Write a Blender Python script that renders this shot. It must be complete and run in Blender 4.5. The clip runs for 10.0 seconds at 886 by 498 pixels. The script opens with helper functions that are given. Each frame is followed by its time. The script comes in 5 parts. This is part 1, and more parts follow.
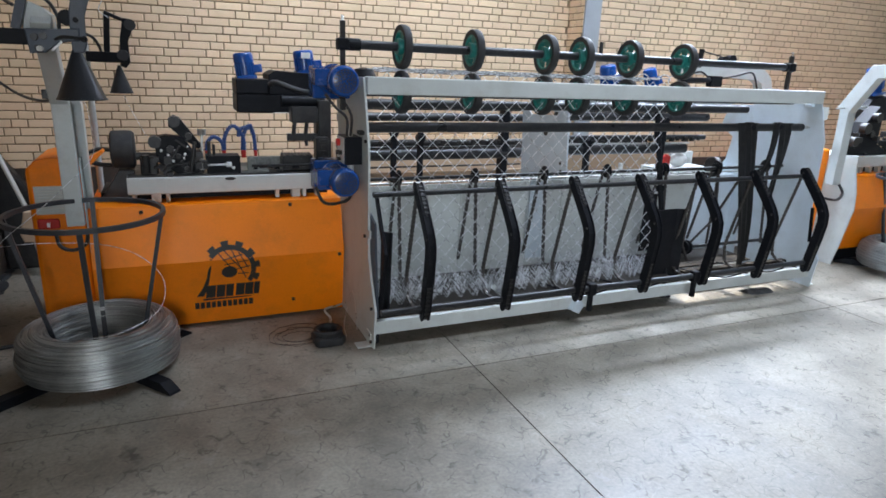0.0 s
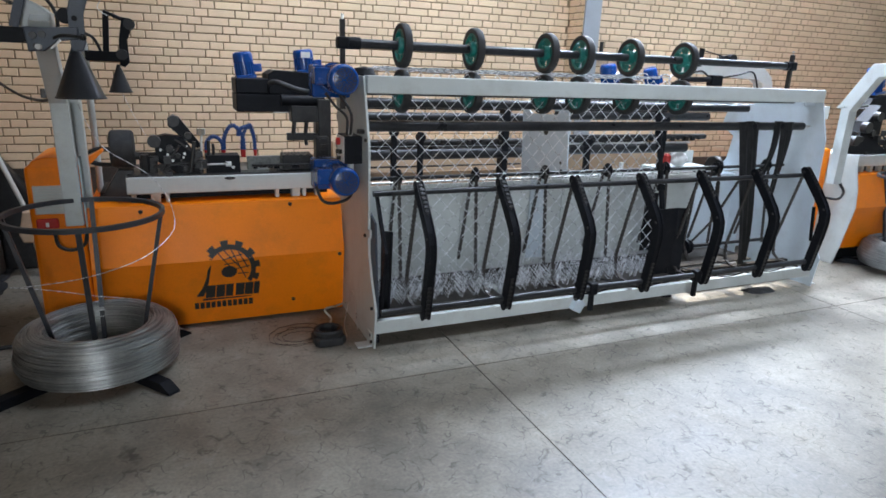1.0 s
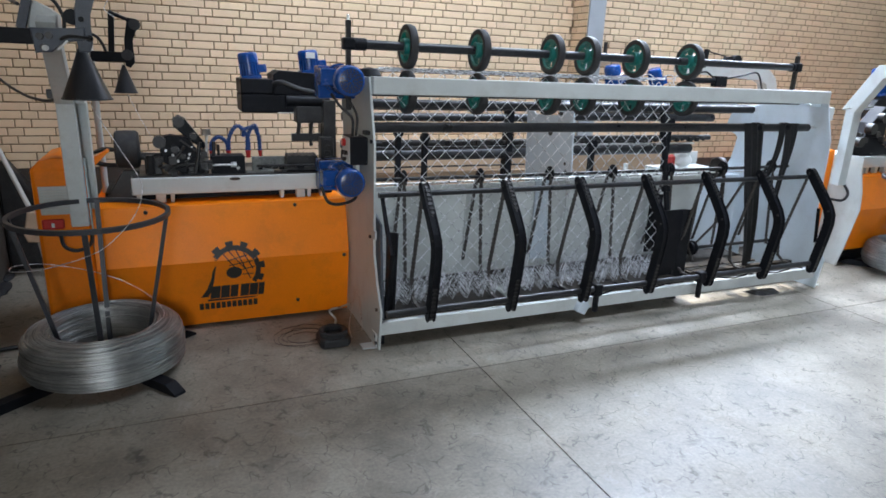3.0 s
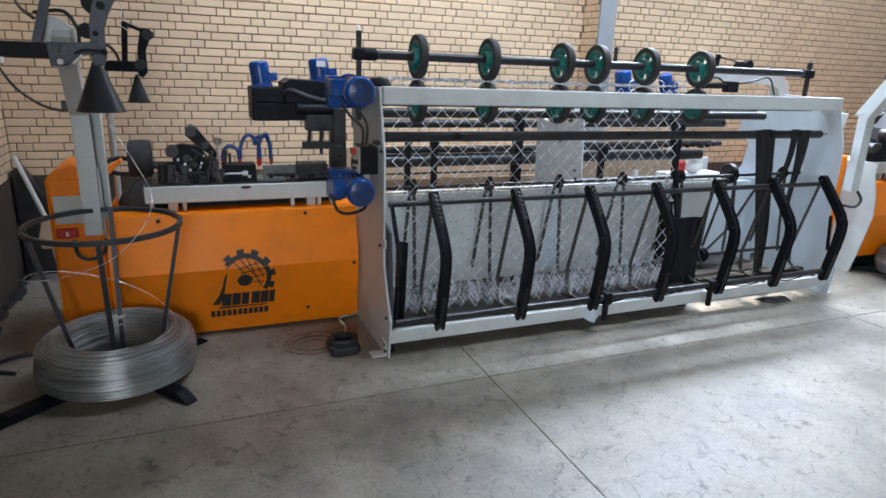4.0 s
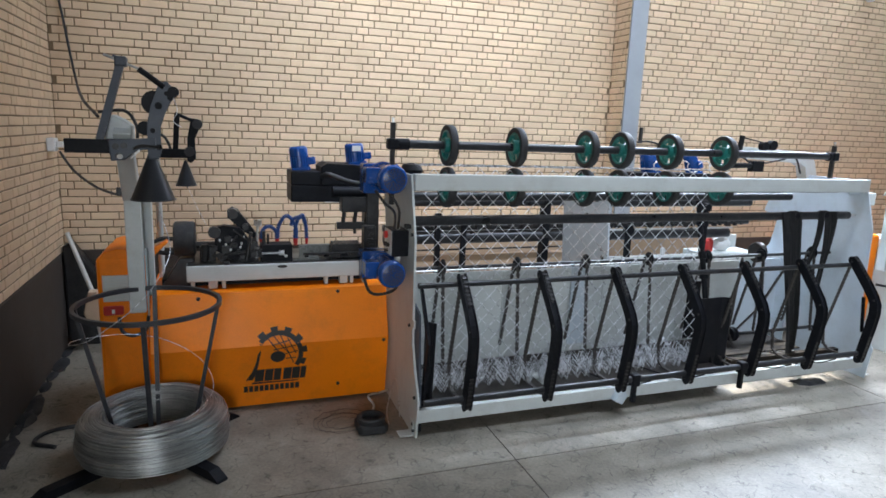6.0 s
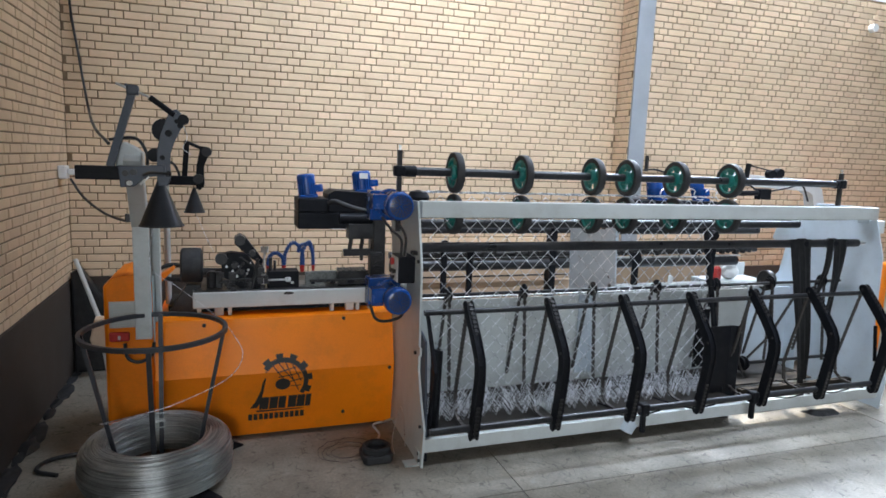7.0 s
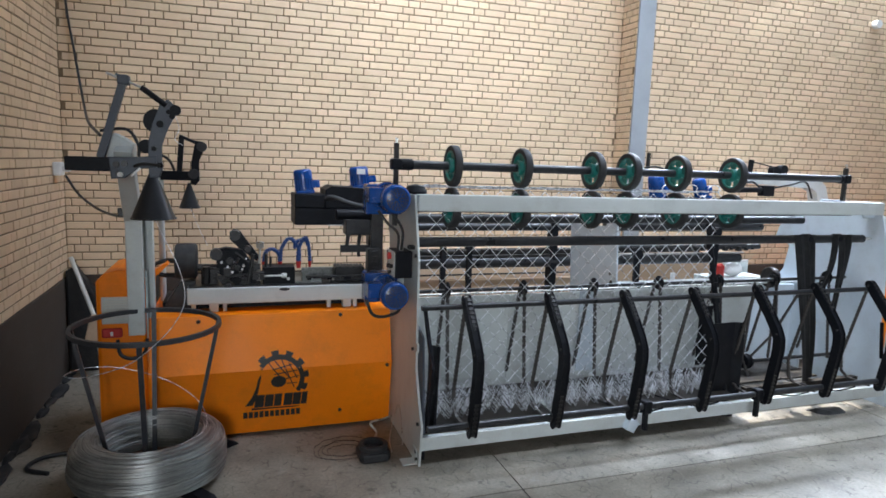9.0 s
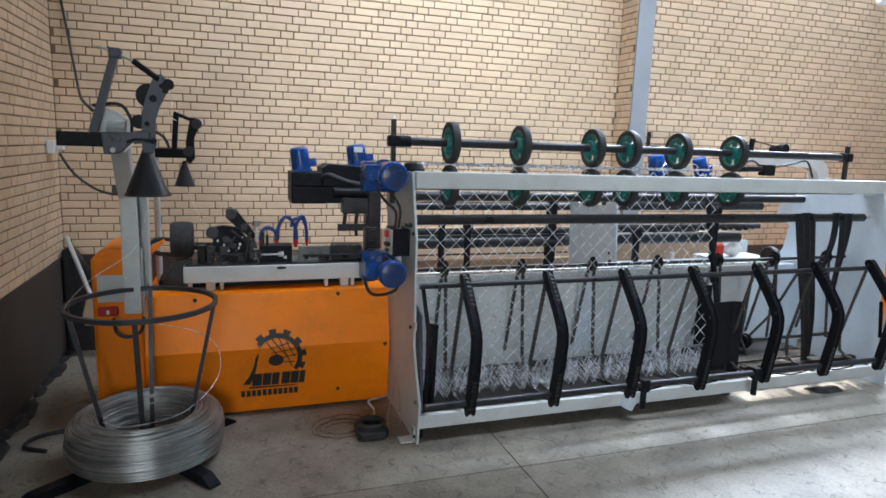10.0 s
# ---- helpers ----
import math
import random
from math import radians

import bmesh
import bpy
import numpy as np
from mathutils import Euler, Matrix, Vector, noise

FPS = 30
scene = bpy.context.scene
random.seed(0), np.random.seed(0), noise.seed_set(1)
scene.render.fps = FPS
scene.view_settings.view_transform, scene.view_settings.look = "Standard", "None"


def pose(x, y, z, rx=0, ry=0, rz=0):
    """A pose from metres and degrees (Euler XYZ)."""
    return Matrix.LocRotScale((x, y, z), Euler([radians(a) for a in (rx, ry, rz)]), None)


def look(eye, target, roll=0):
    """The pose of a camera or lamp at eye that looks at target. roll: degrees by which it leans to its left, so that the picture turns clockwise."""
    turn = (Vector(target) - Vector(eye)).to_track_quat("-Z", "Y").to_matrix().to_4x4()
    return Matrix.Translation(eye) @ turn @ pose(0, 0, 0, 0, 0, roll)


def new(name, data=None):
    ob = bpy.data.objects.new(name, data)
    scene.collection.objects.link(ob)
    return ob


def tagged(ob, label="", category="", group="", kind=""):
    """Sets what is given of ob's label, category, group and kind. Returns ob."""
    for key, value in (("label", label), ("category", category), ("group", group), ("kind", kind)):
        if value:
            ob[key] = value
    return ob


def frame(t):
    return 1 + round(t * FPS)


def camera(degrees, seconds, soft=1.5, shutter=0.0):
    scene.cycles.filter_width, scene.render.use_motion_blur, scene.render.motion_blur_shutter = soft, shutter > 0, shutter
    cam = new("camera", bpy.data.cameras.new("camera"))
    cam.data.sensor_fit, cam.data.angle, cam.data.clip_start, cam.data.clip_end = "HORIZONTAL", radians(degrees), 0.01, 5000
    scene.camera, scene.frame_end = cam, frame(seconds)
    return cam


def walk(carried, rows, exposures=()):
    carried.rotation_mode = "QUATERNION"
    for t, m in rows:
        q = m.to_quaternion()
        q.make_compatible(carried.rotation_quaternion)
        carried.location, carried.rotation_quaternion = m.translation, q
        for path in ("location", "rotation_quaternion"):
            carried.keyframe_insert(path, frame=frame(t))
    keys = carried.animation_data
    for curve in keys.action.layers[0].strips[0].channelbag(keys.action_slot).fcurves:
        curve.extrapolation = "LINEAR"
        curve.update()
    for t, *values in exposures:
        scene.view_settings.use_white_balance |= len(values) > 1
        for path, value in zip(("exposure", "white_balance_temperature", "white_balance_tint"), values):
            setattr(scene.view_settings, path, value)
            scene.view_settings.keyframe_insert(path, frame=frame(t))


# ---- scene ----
cam = camera(71.1, 10.0, soft=1.65)
PATH = [
    (0, (-1.007, -3.27, 1.651), (-0.235, -1.515, 1.084), 2.4),
    (0.5, (-1.006, -3.269, 1.638), (-0.231, -1.513, 1.076), 2.4),
    (1, (-1.006, -3.26, 1.635), (-0.233, -1.503, 1.072), 2.3),
    (1.5, (-1.01, -3.259, 1.638), (-0.236, -1.503, 1.074), 2.4),
    (2, (-1.012, -3.26, 1.636), (-0.238, -1.504, 1.073), 2.4),
    (3.5, (-1.032, -3.237, 1.668), (-0.271, -1.477, 1.099), 2.4),
    (4, (-1.028, -3.237, 1.704), (-0.286, -1.469, 1.135), 2.3),
    (4.5, (-1.031, -3.256, 1.751), (-0.308, -1.478, 1.188), 2.3),
    (5, (-1.042, -3.274, 1.806), (-0.344, -1.478, 1.272), 2.3),
    (5.5, (-1.052, -3.292, 1.831), (-0.371, -1.469, 1.37), 2.2),
    (6, (-1.057, -3.302, 1.837), (-0.391, -1.454, 1.46), 2.2),
    (7.5, (-1.049, -3.295, 1.809), (-0.405, -1.421, 1.538), 2.1),
    (8, (-1.036, -3.289, 1.788), (-0.395, -1.413, 1.524), 2.0),
    (8.5, (-1.018, -3.277, 1.778), (-0.38, -1.4, 1.51), 2.0),
    (9, (-1.006, -3.261, 1.756), (-0.367, -1.386, 1.484), 2.0),
    (9.5, (-0.999, -3.245, 1.735), (-0.358, -1.373, 1.444), 2.0),
    (10, (-0.99, -3.241, 1.72), (-0.349, -1.374, 1.395), 2.0),
]
walk(cam, [(t, look(eye, target, roll)) for t, eye, target, roll in PATH])

# ---- light ----
scene.view_settings.exposure = 0.86
world = bpy.data.worlds.new("sky")
scene.world = world
world.use_nodes = True
wn = world.node_tree.nodes
sky = wn.new("ShaderNodeTexSky")
sky.sky_type, sky.sun_disc = "NISHITA", False
sky.sun_elevation, sky.sun_rotation = radians(64), radians(13)
world.node_tree.links.new(sky.outputs[0], wn["Background"].inputs[0])
wn["Background"].inputs[1].default_value = 0.15


def sun_lamp():
    d = bpy.data.lights.new("sun", "SUN")
    d.energy, d.angle, d.color = 5.0, radians(0.5), (1, 0.95, 0.88)
    ob = new("sun", d)
    ob.matrix_basis = look((3.9, 3.54, 5.4), (3.3, 1.0, 0))


def area_lamp(name, at, target, w, h, watts, colour=(1, 1, 1), spread=180):
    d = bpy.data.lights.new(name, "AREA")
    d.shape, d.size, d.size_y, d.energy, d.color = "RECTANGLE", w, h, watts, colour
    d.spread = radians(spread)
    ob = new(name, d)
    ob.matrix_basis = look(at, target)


sun_lamp()
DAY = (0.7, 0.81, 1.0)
# area lamp hung inside the clerestory, standing in for its daylight
area_lamp("clerestory_daylight", (5.4, 2.1, 4.55), (5.4, -2.2, 0.2), 5.0, 0.32, 375, DAY, 126)
# unseen fill lamps under the closed ceiling, added to brighten wall, frame and floor
area_lamp("overhead_fill", (1.0, 0.6, 5.5), (0.5, 2.4, 2.6), 3.0, 0.9, 70, DAY, 88)
area_lamp("overhead_fill", (2.6, -0.6, 5.5), (2.6, -0.2, 0), 2.6, 0.9, 42, DAY, 92)
area_lamp("overhead_fill", (4.2, 0.5, 5.5), (4.4, 2.15, 1.6), 2.4, 0.9, 36, DAY, 110)
# unseen fill lamp before the solid south wall, added for the machine fronts
area_lamp("south_fill", (-1.3, -7.9, 1.9), (2.5, 0.0, 1.2), 1.8, 2.4, 30, (0.78, 0.88, 1.0), 74)
# unseen fill lamp, no window behind it, added for faces turned to -x
area_lamp("west_fill", (-2.2, -5.6, 2.0), (0.7, 0.3, 1.0), 1.4, 1.4, 12, (0.85, 0.92, 1.0), 80)

# ---- materials ----
def mat(name, colour, rough=0.5, metal=0.0, vary=0.12, scale=6.0, fine=120.0, bump=0.1, spread=0.0, dirt=None, dirt_amount=0.3, coat=0.0, spec=0.5, per_island=0.0, per_object=0.0, stretch=(1, 1, 1)):
    """Colour with two scales of variation, roughness variation, fine relief and optional dirt patches."""
    m = bpy.data.materials.new(name)
    m.use_nodes = True
    nt = m.node_tree
    n, l = nt.nodes, nt.links
    b = n["Principled BSDF"]
    b.inputs["Metallic"].default_value = metal
    b.inputs["Coat Weight"].default_value = coat
    b.inputs["Specular IOR Level"].default_value = spec
    mp = n.new("ShaderNodeMapping")
    mp.inputs["Scale"].default_value = stretch
    geo = n.new("ShaderNodeNewGeometry")
    l.new(geo.outputs["Position"], mp.inputs["Vector"])

    def noise_tex(s, detail, rough_):
        t = n.new("ShaderNodeTexNoise")
        t.inputs["Scale"].default_value, t.inputs["Detail"].default_value, t.inputs["Roughness"].default_value = s, detail, rough_
        l.new(mp.outputs["Vector"], t.inputs["Vector"])
        return t.outputs["Fac"]

    def ramp(src, a, c):
        r = n.new("ShaderNodeMapRange")
        r.inputs["From Min"].default_value, r.inputs["From Max"].default_value = 0.3, 0.7
        r.inputs["To Min"].default_value, r.inputs["To Max"].default_value = a, c
        l.new(src, r.inputs["Value"])
        return r.outputs["Result"]

    def mul(a, c):
        x = n.new("ShaderNodeMath")
        x.operation = "MULTIPLY"
        l.new(a, x.inputs[0])
        l.new(c, x.inputs[1])
        return x.outputs[0]
    big, small = noise_tex(scale, 4, 0.6), noise_tex(fine, 3, 0.6)
    val = mul(ramp(big, 1 - vary, 1 + vary), ramp(small, 1 - vary * 0.5, 1 + vary * 0.5))
    hsv = n.new("ShaderNodeHueSaturation")
    hsv.inputs["Color"].default_value = (*colour, 1)
    if per_island or per_object:
        if per_object:
            o = n.new("ShaderNodeObjectInfo").outputs["Random"]
        else:
            o = geo.outputs["Random Per Island"]
        k = per_object or per_island
        r = n.new("ShaderNodeMapRange")
        r.inputs["To Min"].default_value, r.inputs["To Max"].default_value = 1 - k, 1 + k
        l.new(o, r.inputs["Value"])
        val = mul(val, r.outputs["Result"])
        w = n.new("ShaderNodeMath")
        w.operation = "MULTIPLY"
        w.inputs[1].default_value = 7.31
        l.new(o, w.inputs[0])
        fr = n.new("ShaderNodeMath")
        fr.operation = "FRACT"
        l.new(w.outputs[0], fr.inputs[0])
        hr = n.new("ShaderNodeMapRange")
        hr.inputs["To Min"].default_value, hr.inputs["To Max"].default_value = 0.5 - 0.09 * k, 0.5 + 0.05 * k
        l.new(fr.outputs[0], hr.inputs["Value"])
        l.new(hr.outputs["Result"], hsv.inputs["Hue"])
    l.new(val, hsv.inputs["Value"])
    colour_out = hsv.outputs["Color"]
    if dirt:
        d = noise_tex(scale * 2.3, 6, 0.7)
        r = n.new("ShaderNodeMapRange")
        r.inputs["From Min"].default_value, r.inputs["From Max"].default_value = 0.5, 0.75
        r.inputs["To Max"].default_value = dirt_amount
        l.new(d, r.inputs["Value"])
        mx = n.new("ShaderNodeMix")
        mx.data_type = "RGBA"
        mx.inputs[7].default_value = (*dirt, 1)
        l.new(r.outputs["Result"], mx.inputs[0])
        l.new(colour_out, mx.inputs[6])
        colour_out = mx.outputs[2]
    l.new(colour_out, b.inputs["Base Color"])
    l.new(ramp(big, max(0.03, rough - 0.08), min(1, rough + 0.1)), b.inputs["Roughness"])
    bp = n.new("ShaderNodeBump")
    bp.inputs["Strength"].default_value, bp.inputs["Distance"].default_value = bump, 0.002
    l.new(small, bp.inputs["Height"])
    l.new(bp.outputs["Normal"], b.inputs["Normal"])
    return m


GREY = mat("grey_machine_paint", (0.56, 0.59, 0.57), 0.42, vary=0.07, scale=3, dirt=(0.25, 0.2, 0.14), dirt_amount=0.25)
PALE = mat("pale_blue_grey_paint", (0.56, 0.63, 0.68), 0.4, vary=0.06, scale=3, dirt=(0.3, 0.27, 0.22), dirt_amount=0.2)
ORANGE = mat("orange_paint", (0.93, 0.228, 0.001), 0.45, spec=0.3, vary=0.07, scale=2.5, dirt=(0.35, 0.13, 0.02), dirt_amount=0.25)
BLACK = mat("black_paint", (0.007, 0.0075, 0.01), 0.5, vary=0.25, scale=8, spec=0.16, dirt=(0.03, 0.029, 0.03), dirt_amount=0.25)
SLATE = mat("dark_slate_paint", (0.062, 0.074, 0.095), 0.45, spec=0.35, vary=0.2, scale=8, dirt=(0.06, 0.06, 0.06), dirt_amount=0.3)
BASKET = mat("dark_basket_steel", (0.03, 0.032, 0.038), 0.45, vary=0.3, scale=9, dirt=(0.07, 0.055, 0.045), dirt_amount=0.4)
RUBBER = mat("black_rubber", (0.02, 0.02, 0.021), 0.62, vary=0.2, scale=9, dirt=(0.09, 0.085, 0.08), dirt_amount=0.3)
OILY = mat("oily_dark_steel", (0.022, 0.021, 0.021), 0.38, metal=0.25, vary=0.35, scale=14, dirt=(0.07, 0.06, 0.045), dirt_amount=0.35, bump=0.25)
CHAIN = mat("oiled_chain_steel", (0.06, 0.054, 0.05), 0.42, metal=0.4, vary=0.3, scale=40, dirt=(0.065, 0.055, 0.045), dirt_amount=0.4)
PIPE = mat("dark_pipe_steel", (0.022, 0.023, 0.026), 0.34, metal=0.15, vary=0.25, scale=7, dirt=(0.11, 0.1, 0.09), dirt_amount=0.3)
STEEL = mat("bright_steel", (0.62, 0.62, 0.6), 0.3, metal=1.0, vary=0.12, scale=20)
ZINC = mat("galvanised_wire", (0.78, 0.8, 0.83), 0.28, metal=0.5, vary=0.12, scale=30, bump=0.05)
COILZINC = mat("galvanised_coil_wire", (0.36, 0.365, 0.35), 0.42, metal=0.7, vary=0.25, scale=9, per_island=0.3, bump=0.05)
BLUE = mat("blue_motor_paint", (0.008, 0.062, 0.26), 0.22, vary=0.12, scale=9, dirt=(0.03, 0.04, 0.07), dirt_amount=0.35)
GREEN = mat("green_wheel_casting", (0.006, 0.16, 0.13), 0.42, vary=0.15, scale=15, dirt=(0.02, 0.05, 0.045), dirt_amount=0.4)
HOSE = mat("blue_coolant_hose", (0.013, 0.055, 0.2), 0.4, vary=0.1)
RED = mat("red_plastic", (0.5, 0.025, 0.02), 0.35, vary=0.08)
WHITE = mat("white_plastic", (0.75, 0.75, 0.73), 0.4, vary=0.05)
LABEL = mat("vent_grille_metal", (0.55, 0.54, 0.5), 0.5, vary=0.08)
INK = mat("black_lettering", (0.02, 0.016, 0.012), 0.5, vary=0.15)
CARD = mat("cardboard", (0.50, 0.36, 0.24), 0.85, vary=0.12, scale=5)
TRAYM = mat("greasy_tray_board", (0.024, 0.02, 0.016), 0.8, spec=0.2, vary=0.4, scale=5, dirt=(0.07, 0.06, 0.05), dirt_amount=0.3, bump=0.3)
BRICK = mat("buff_brick", (0.72, 0.541, 0.355), 0.85, vary=0.07, scale=1.3, fine=160, bump=0.5, per_island=0.06, dirt=(0.46, 0.31, 0.17), dirt_amount=0.3)
BRICK1 = mat("buff_brick_single", (0.72, 0.541, 0.355), 0.85, vary=0.07, scale=1.3, fine=160, bump=0.5, per_object=0.06, dirt=(0.46, 0.31, 0.17), dirt_amount=0.3)
MORTAR = mat("brown_mortar", (0.21, 0.143, 0.082), 0.95, vary=0.2, scale=9, fine=200, bump=0.8)
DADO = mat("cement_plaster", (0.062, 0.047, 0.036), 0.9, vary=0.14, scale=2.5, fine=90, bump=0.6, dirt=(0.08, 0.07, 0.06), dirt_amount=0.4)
COLUMN = mat("grey_blue_steel_paint", (0.34, 0.36, 0.375), 0.5, vary=0.08, scale=4)
CONE = mat("dark_cone_sheet", (0.021, 0.022, 0.025), 0.42, vary=0.2, scale=9, spec=0.35)
ROOFM = mat("roof_sheet", (0.27, 0.27, 0.26), 0.6, vary=0.1)
WORN = mat("worn_oily_plate", (0.16, 0.165, 0.15), 0.45, metal=0.3, vary=0.3, scale=18, dirt=(0.04, 0.035, 0.03), dirt_amount=0.6)


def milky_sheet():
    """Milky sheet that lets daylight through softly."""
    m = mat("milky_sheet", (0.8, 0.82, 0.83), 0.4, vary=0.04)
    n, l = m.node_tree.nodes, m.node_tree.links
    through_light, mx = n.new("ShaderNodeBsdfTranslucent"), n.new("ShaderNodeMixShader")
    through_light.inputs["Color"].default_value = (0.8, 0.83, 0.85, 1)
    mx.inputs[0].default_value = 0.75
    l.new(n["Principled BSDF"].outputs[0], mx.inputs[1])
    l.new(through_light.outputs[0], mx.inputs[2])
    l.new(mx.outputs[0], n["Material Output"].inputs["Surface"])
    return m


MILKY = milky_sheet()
CABLE = mat("black_cable", (0.015, 0.015, 0.016), 0.5, vary=0.1)


def concrete():
    """Power-floated concrete: mottled slab, worn sheen, short curved tyre scuffs in two sizes."""
    m = mat("floated_concrete", (0.228, 0.203, 0.163), 0.46, vary=0.36, scale=2.3, fine=60, bump=0.12, dirt=(0.115, 0.095, 0.075), dirt_amount=0.5)
    n, l = m.node_tree.nodes, m.node_tree.links
    b = n["Principled BSDF"]
    colour = b.inputs["Base Color"].links[0].from_socket
    rough = b.inputs["Roughness"].links[0].from_socket
    geo = n.new("ShaderNodeNewGeometry")

    def fac_noise(scale, detail):
        t = n.new("ShaderNodeTexNoise")
        t.inputs["Scale"].default_value, t.inputs["Detail"].default_value = scale, detail
        l.new(geo.outputs["Position"], t.inputs["Vector"])
        return t

    def span(src, a, c, lo, hi):
        r = n.new("ShaderNodeMapRange")
        for name, v in (("From Min", a), ("From Max", c), ("To Min", lo), ("To Max", hi)):
            r.inputs[name].default_value = v
        l.new(src, r.inputs["Value"])
        return r.outputs["Result"]

    def product(a, c):
        x = n.new("ShaderNodeMath")
        x.operation = "MULTIPLY"
        l.new(a, x.inputs[0])
        l.new(c, x.inputs[1])
        return x.outputs[0]

    for size, warp, width, spot, depth, tone in ((8.5, 0.42, 0.04, 13.0, 0.6, (0.045, 0.038, 0.032, 1)), (4.2, 0.7, 0.02, 7.0, 0.32, (0.055, 0.047, 0.04, 1)), (5.1, 0.5, 0.022, 9.0, 0.2, (0.42, 0.4, 0.37, 1))):
        add = n.new("ShaderNodeVectorMath")
        add.operation = "MULTIPLY_ADD"
        add.inputs[1].default_value = (warp, warp, 0)
        l.new(fac_noise(size * 0.6, 3).outputs["Color"], add.inputs[0])
        l.new(geo.outputs["Position"], add.inputs[2])
        cells = n.new("ShaderNodeTexVoronoi")
        cells.feature = "DISTANCE_TO_EDGE"
        cells.inputs["Scale"].default_value = size
        l.new(add.outputs[0], cells.inputs["Vector"])
        line = span(cells.outputs["Distance"], 0.004, width, 1.0, 0.0)
        r = product(line, span(fac_noise(spot, 3).outputs["Fac"], 0.46, 0.58, 0.0, depth))
        mx = n.new("ShaderNodeMix")
        mx.data_type = "RGBA"
        mx.inputs[7].default_value = tone
        l.new(r, mx.inputs[0])
        l.new(colour, mx.inputs[6])
        colour = mx.outputs[2]
        # scuffs dull the sheen
        dull = n.new("ShaderNodeMath")
        dull.operation = "MULTIPLY_ADD"
        dull.inputs[1].default_value = 0.2
        l.new(r, dull.inputs[0])
        l.new(rough, dull.inputs[2])
        rough = dull.outputs[0]
    l.new(colour, b.inputs["Base Color"])
    l.new(rough, b.inputs["Roughness"])
    return m


CONCRETE = concrete()
JOINT = mat("saw_cut_filler", (0.03, 0.026, 0.022), 0.95, vary=0.2)

# ---- mesh helpers ----
BASES = {}
SET_BACK = [None]
BACK = Matrix.Translation((-1.02, -3.27, 1.72)) @ Matrix.Scale(1.09, 4) @ Matrix.Translation((1.02, 3.27, -1.72))


def thing(name, at, label, category, group="", kind=""):
    ob = new(name)
    ob.location = at
    BASES[ob.name] = Vector(at)
    return tagged(ob, label, category, group, kind)


def part(name, bm, material, parent, label="", smooth=False, kind=""):
    """Links a bmesh in world metres as one mesh object under a thing or a part."""
    base = BASES[parent.name]
    if SET_BACK[0]:
        bm.transform(SET_BACK[0])
    bm.transform(Matrix.Translation(-base))
    me = bpy.data.meshes.new(name)
    bmesh.ops.recalc_face_normals(bm, faces=bm.faces)
    if smooth:
        for f in bm.faces:
            f.smooth = True
        for e in bm.edges:
            if len(e.link_faces) == 2 and e.calc_face_angle(0) > 0.7:
                e.smooth = False
    bm.to_mesh(me)
    bm.free()
    me.materials.append(material)
    ob = new(name, me)
    ob.parent = parent
    BASES[ob.name] = base
    return tagged(ob, label, kind=kind)


def single(name, bm, material, at, label, category, kind="", smooth=False, group=""):
    """A top-level thing of one mesh, its origin at its base."""
    bm.transform(Matrix.Translation(-Vector(at)))
    me = bpy.data.meshes.new(name)
    bmesh.ops.recalc_face_normals(bm, faces=bm.faces)
    if smooth:
        for f in bm.faces:
            f.smooth = True
        for e in bm.edges:
            if len(e.link_faces) == 2 and e.calc_face_angle(0) > 0.7:
                e.smooth = False
    bm.to_mesh(me)
    bm.free()
    me.materials.append(material)
    ob = new(name, me)
    ob.location = at
    BASES[ob.name] = Vector(at)
    return tagged(ob, label, category, group, kind)


def box(bm, x0, x1, y0, y1, z0, z1, bev=0.0, m=None):
    r = bmesh.ops.create_cube(bm, size=1)
    vs = r["verts"]
    bmesh.ops.transform(bm, verts=vs, matrix=Matrix.LocRotScale(((x0 + x1) / 2, (y0 + y1) / 2, (z0 + z1) / 2), None, (abs(x1 - x0), abs(y1 - y0), abs(z1 - z0))))
    if bev:
        es = list({e for v in vs for e in v.link_edges})
        r2 = bmesh.ops.bevel(bm, geom=es, offset=bev, segments=2, affect="EDGES", profile=0.5)
        vs = list({v for f in r2["faces"] for v in f.verts} | {v for v in vs if v.is_valid})
    if m is not None:
        bmesh.ops.transform(bm, verts=vs, matrix=m)
    return bm


def rod(bm, a, c, r, seg=14, r2=None):
    """A round bar from a to c; r2 tapers its far end."""
    a, c = Vector(a), Vector(c)
    d = c - a
    mtx = Matrix.Translation((a + c) / 2) @ d.to_track_quat("Z", "Y").to_matrix().to_4x4()
    bmesh.ops.create_cone(bm, cap_ends=True, segments=seg, radius1=r, radius2=r if r2 is None else r2, depth=d.length, matrix=mtx)
    return bm


def flat_bar(bm, a, c, w, t, side=(0, 0, 1)):
    """A rectangular bar from a to c, t thick along side and w wide across it."""
    a, c = Vector(a), Vector(c)
    d = (c - a).normalized()
    s = Vector(side)
    s = (s - d * s.dot(d)).normalized()
    q = d.cross(s)
    vs = [bm.verts.new(p + s * t / 2 * i + q * w / 2 * j) for p in (a, c) for i, j in ((1, 1), (1, -1), (-1, -1), (-1, 1))]
    for f in ((0, 1, 2, 3), (7, 6, 5, 4), (0, 4, 5, 1), (1, 5, 6, 2), (2, 6, 7, 3), (3, 7, 4, 0)):
        bm.faces.new([vs[i] for i in f])
    return bm


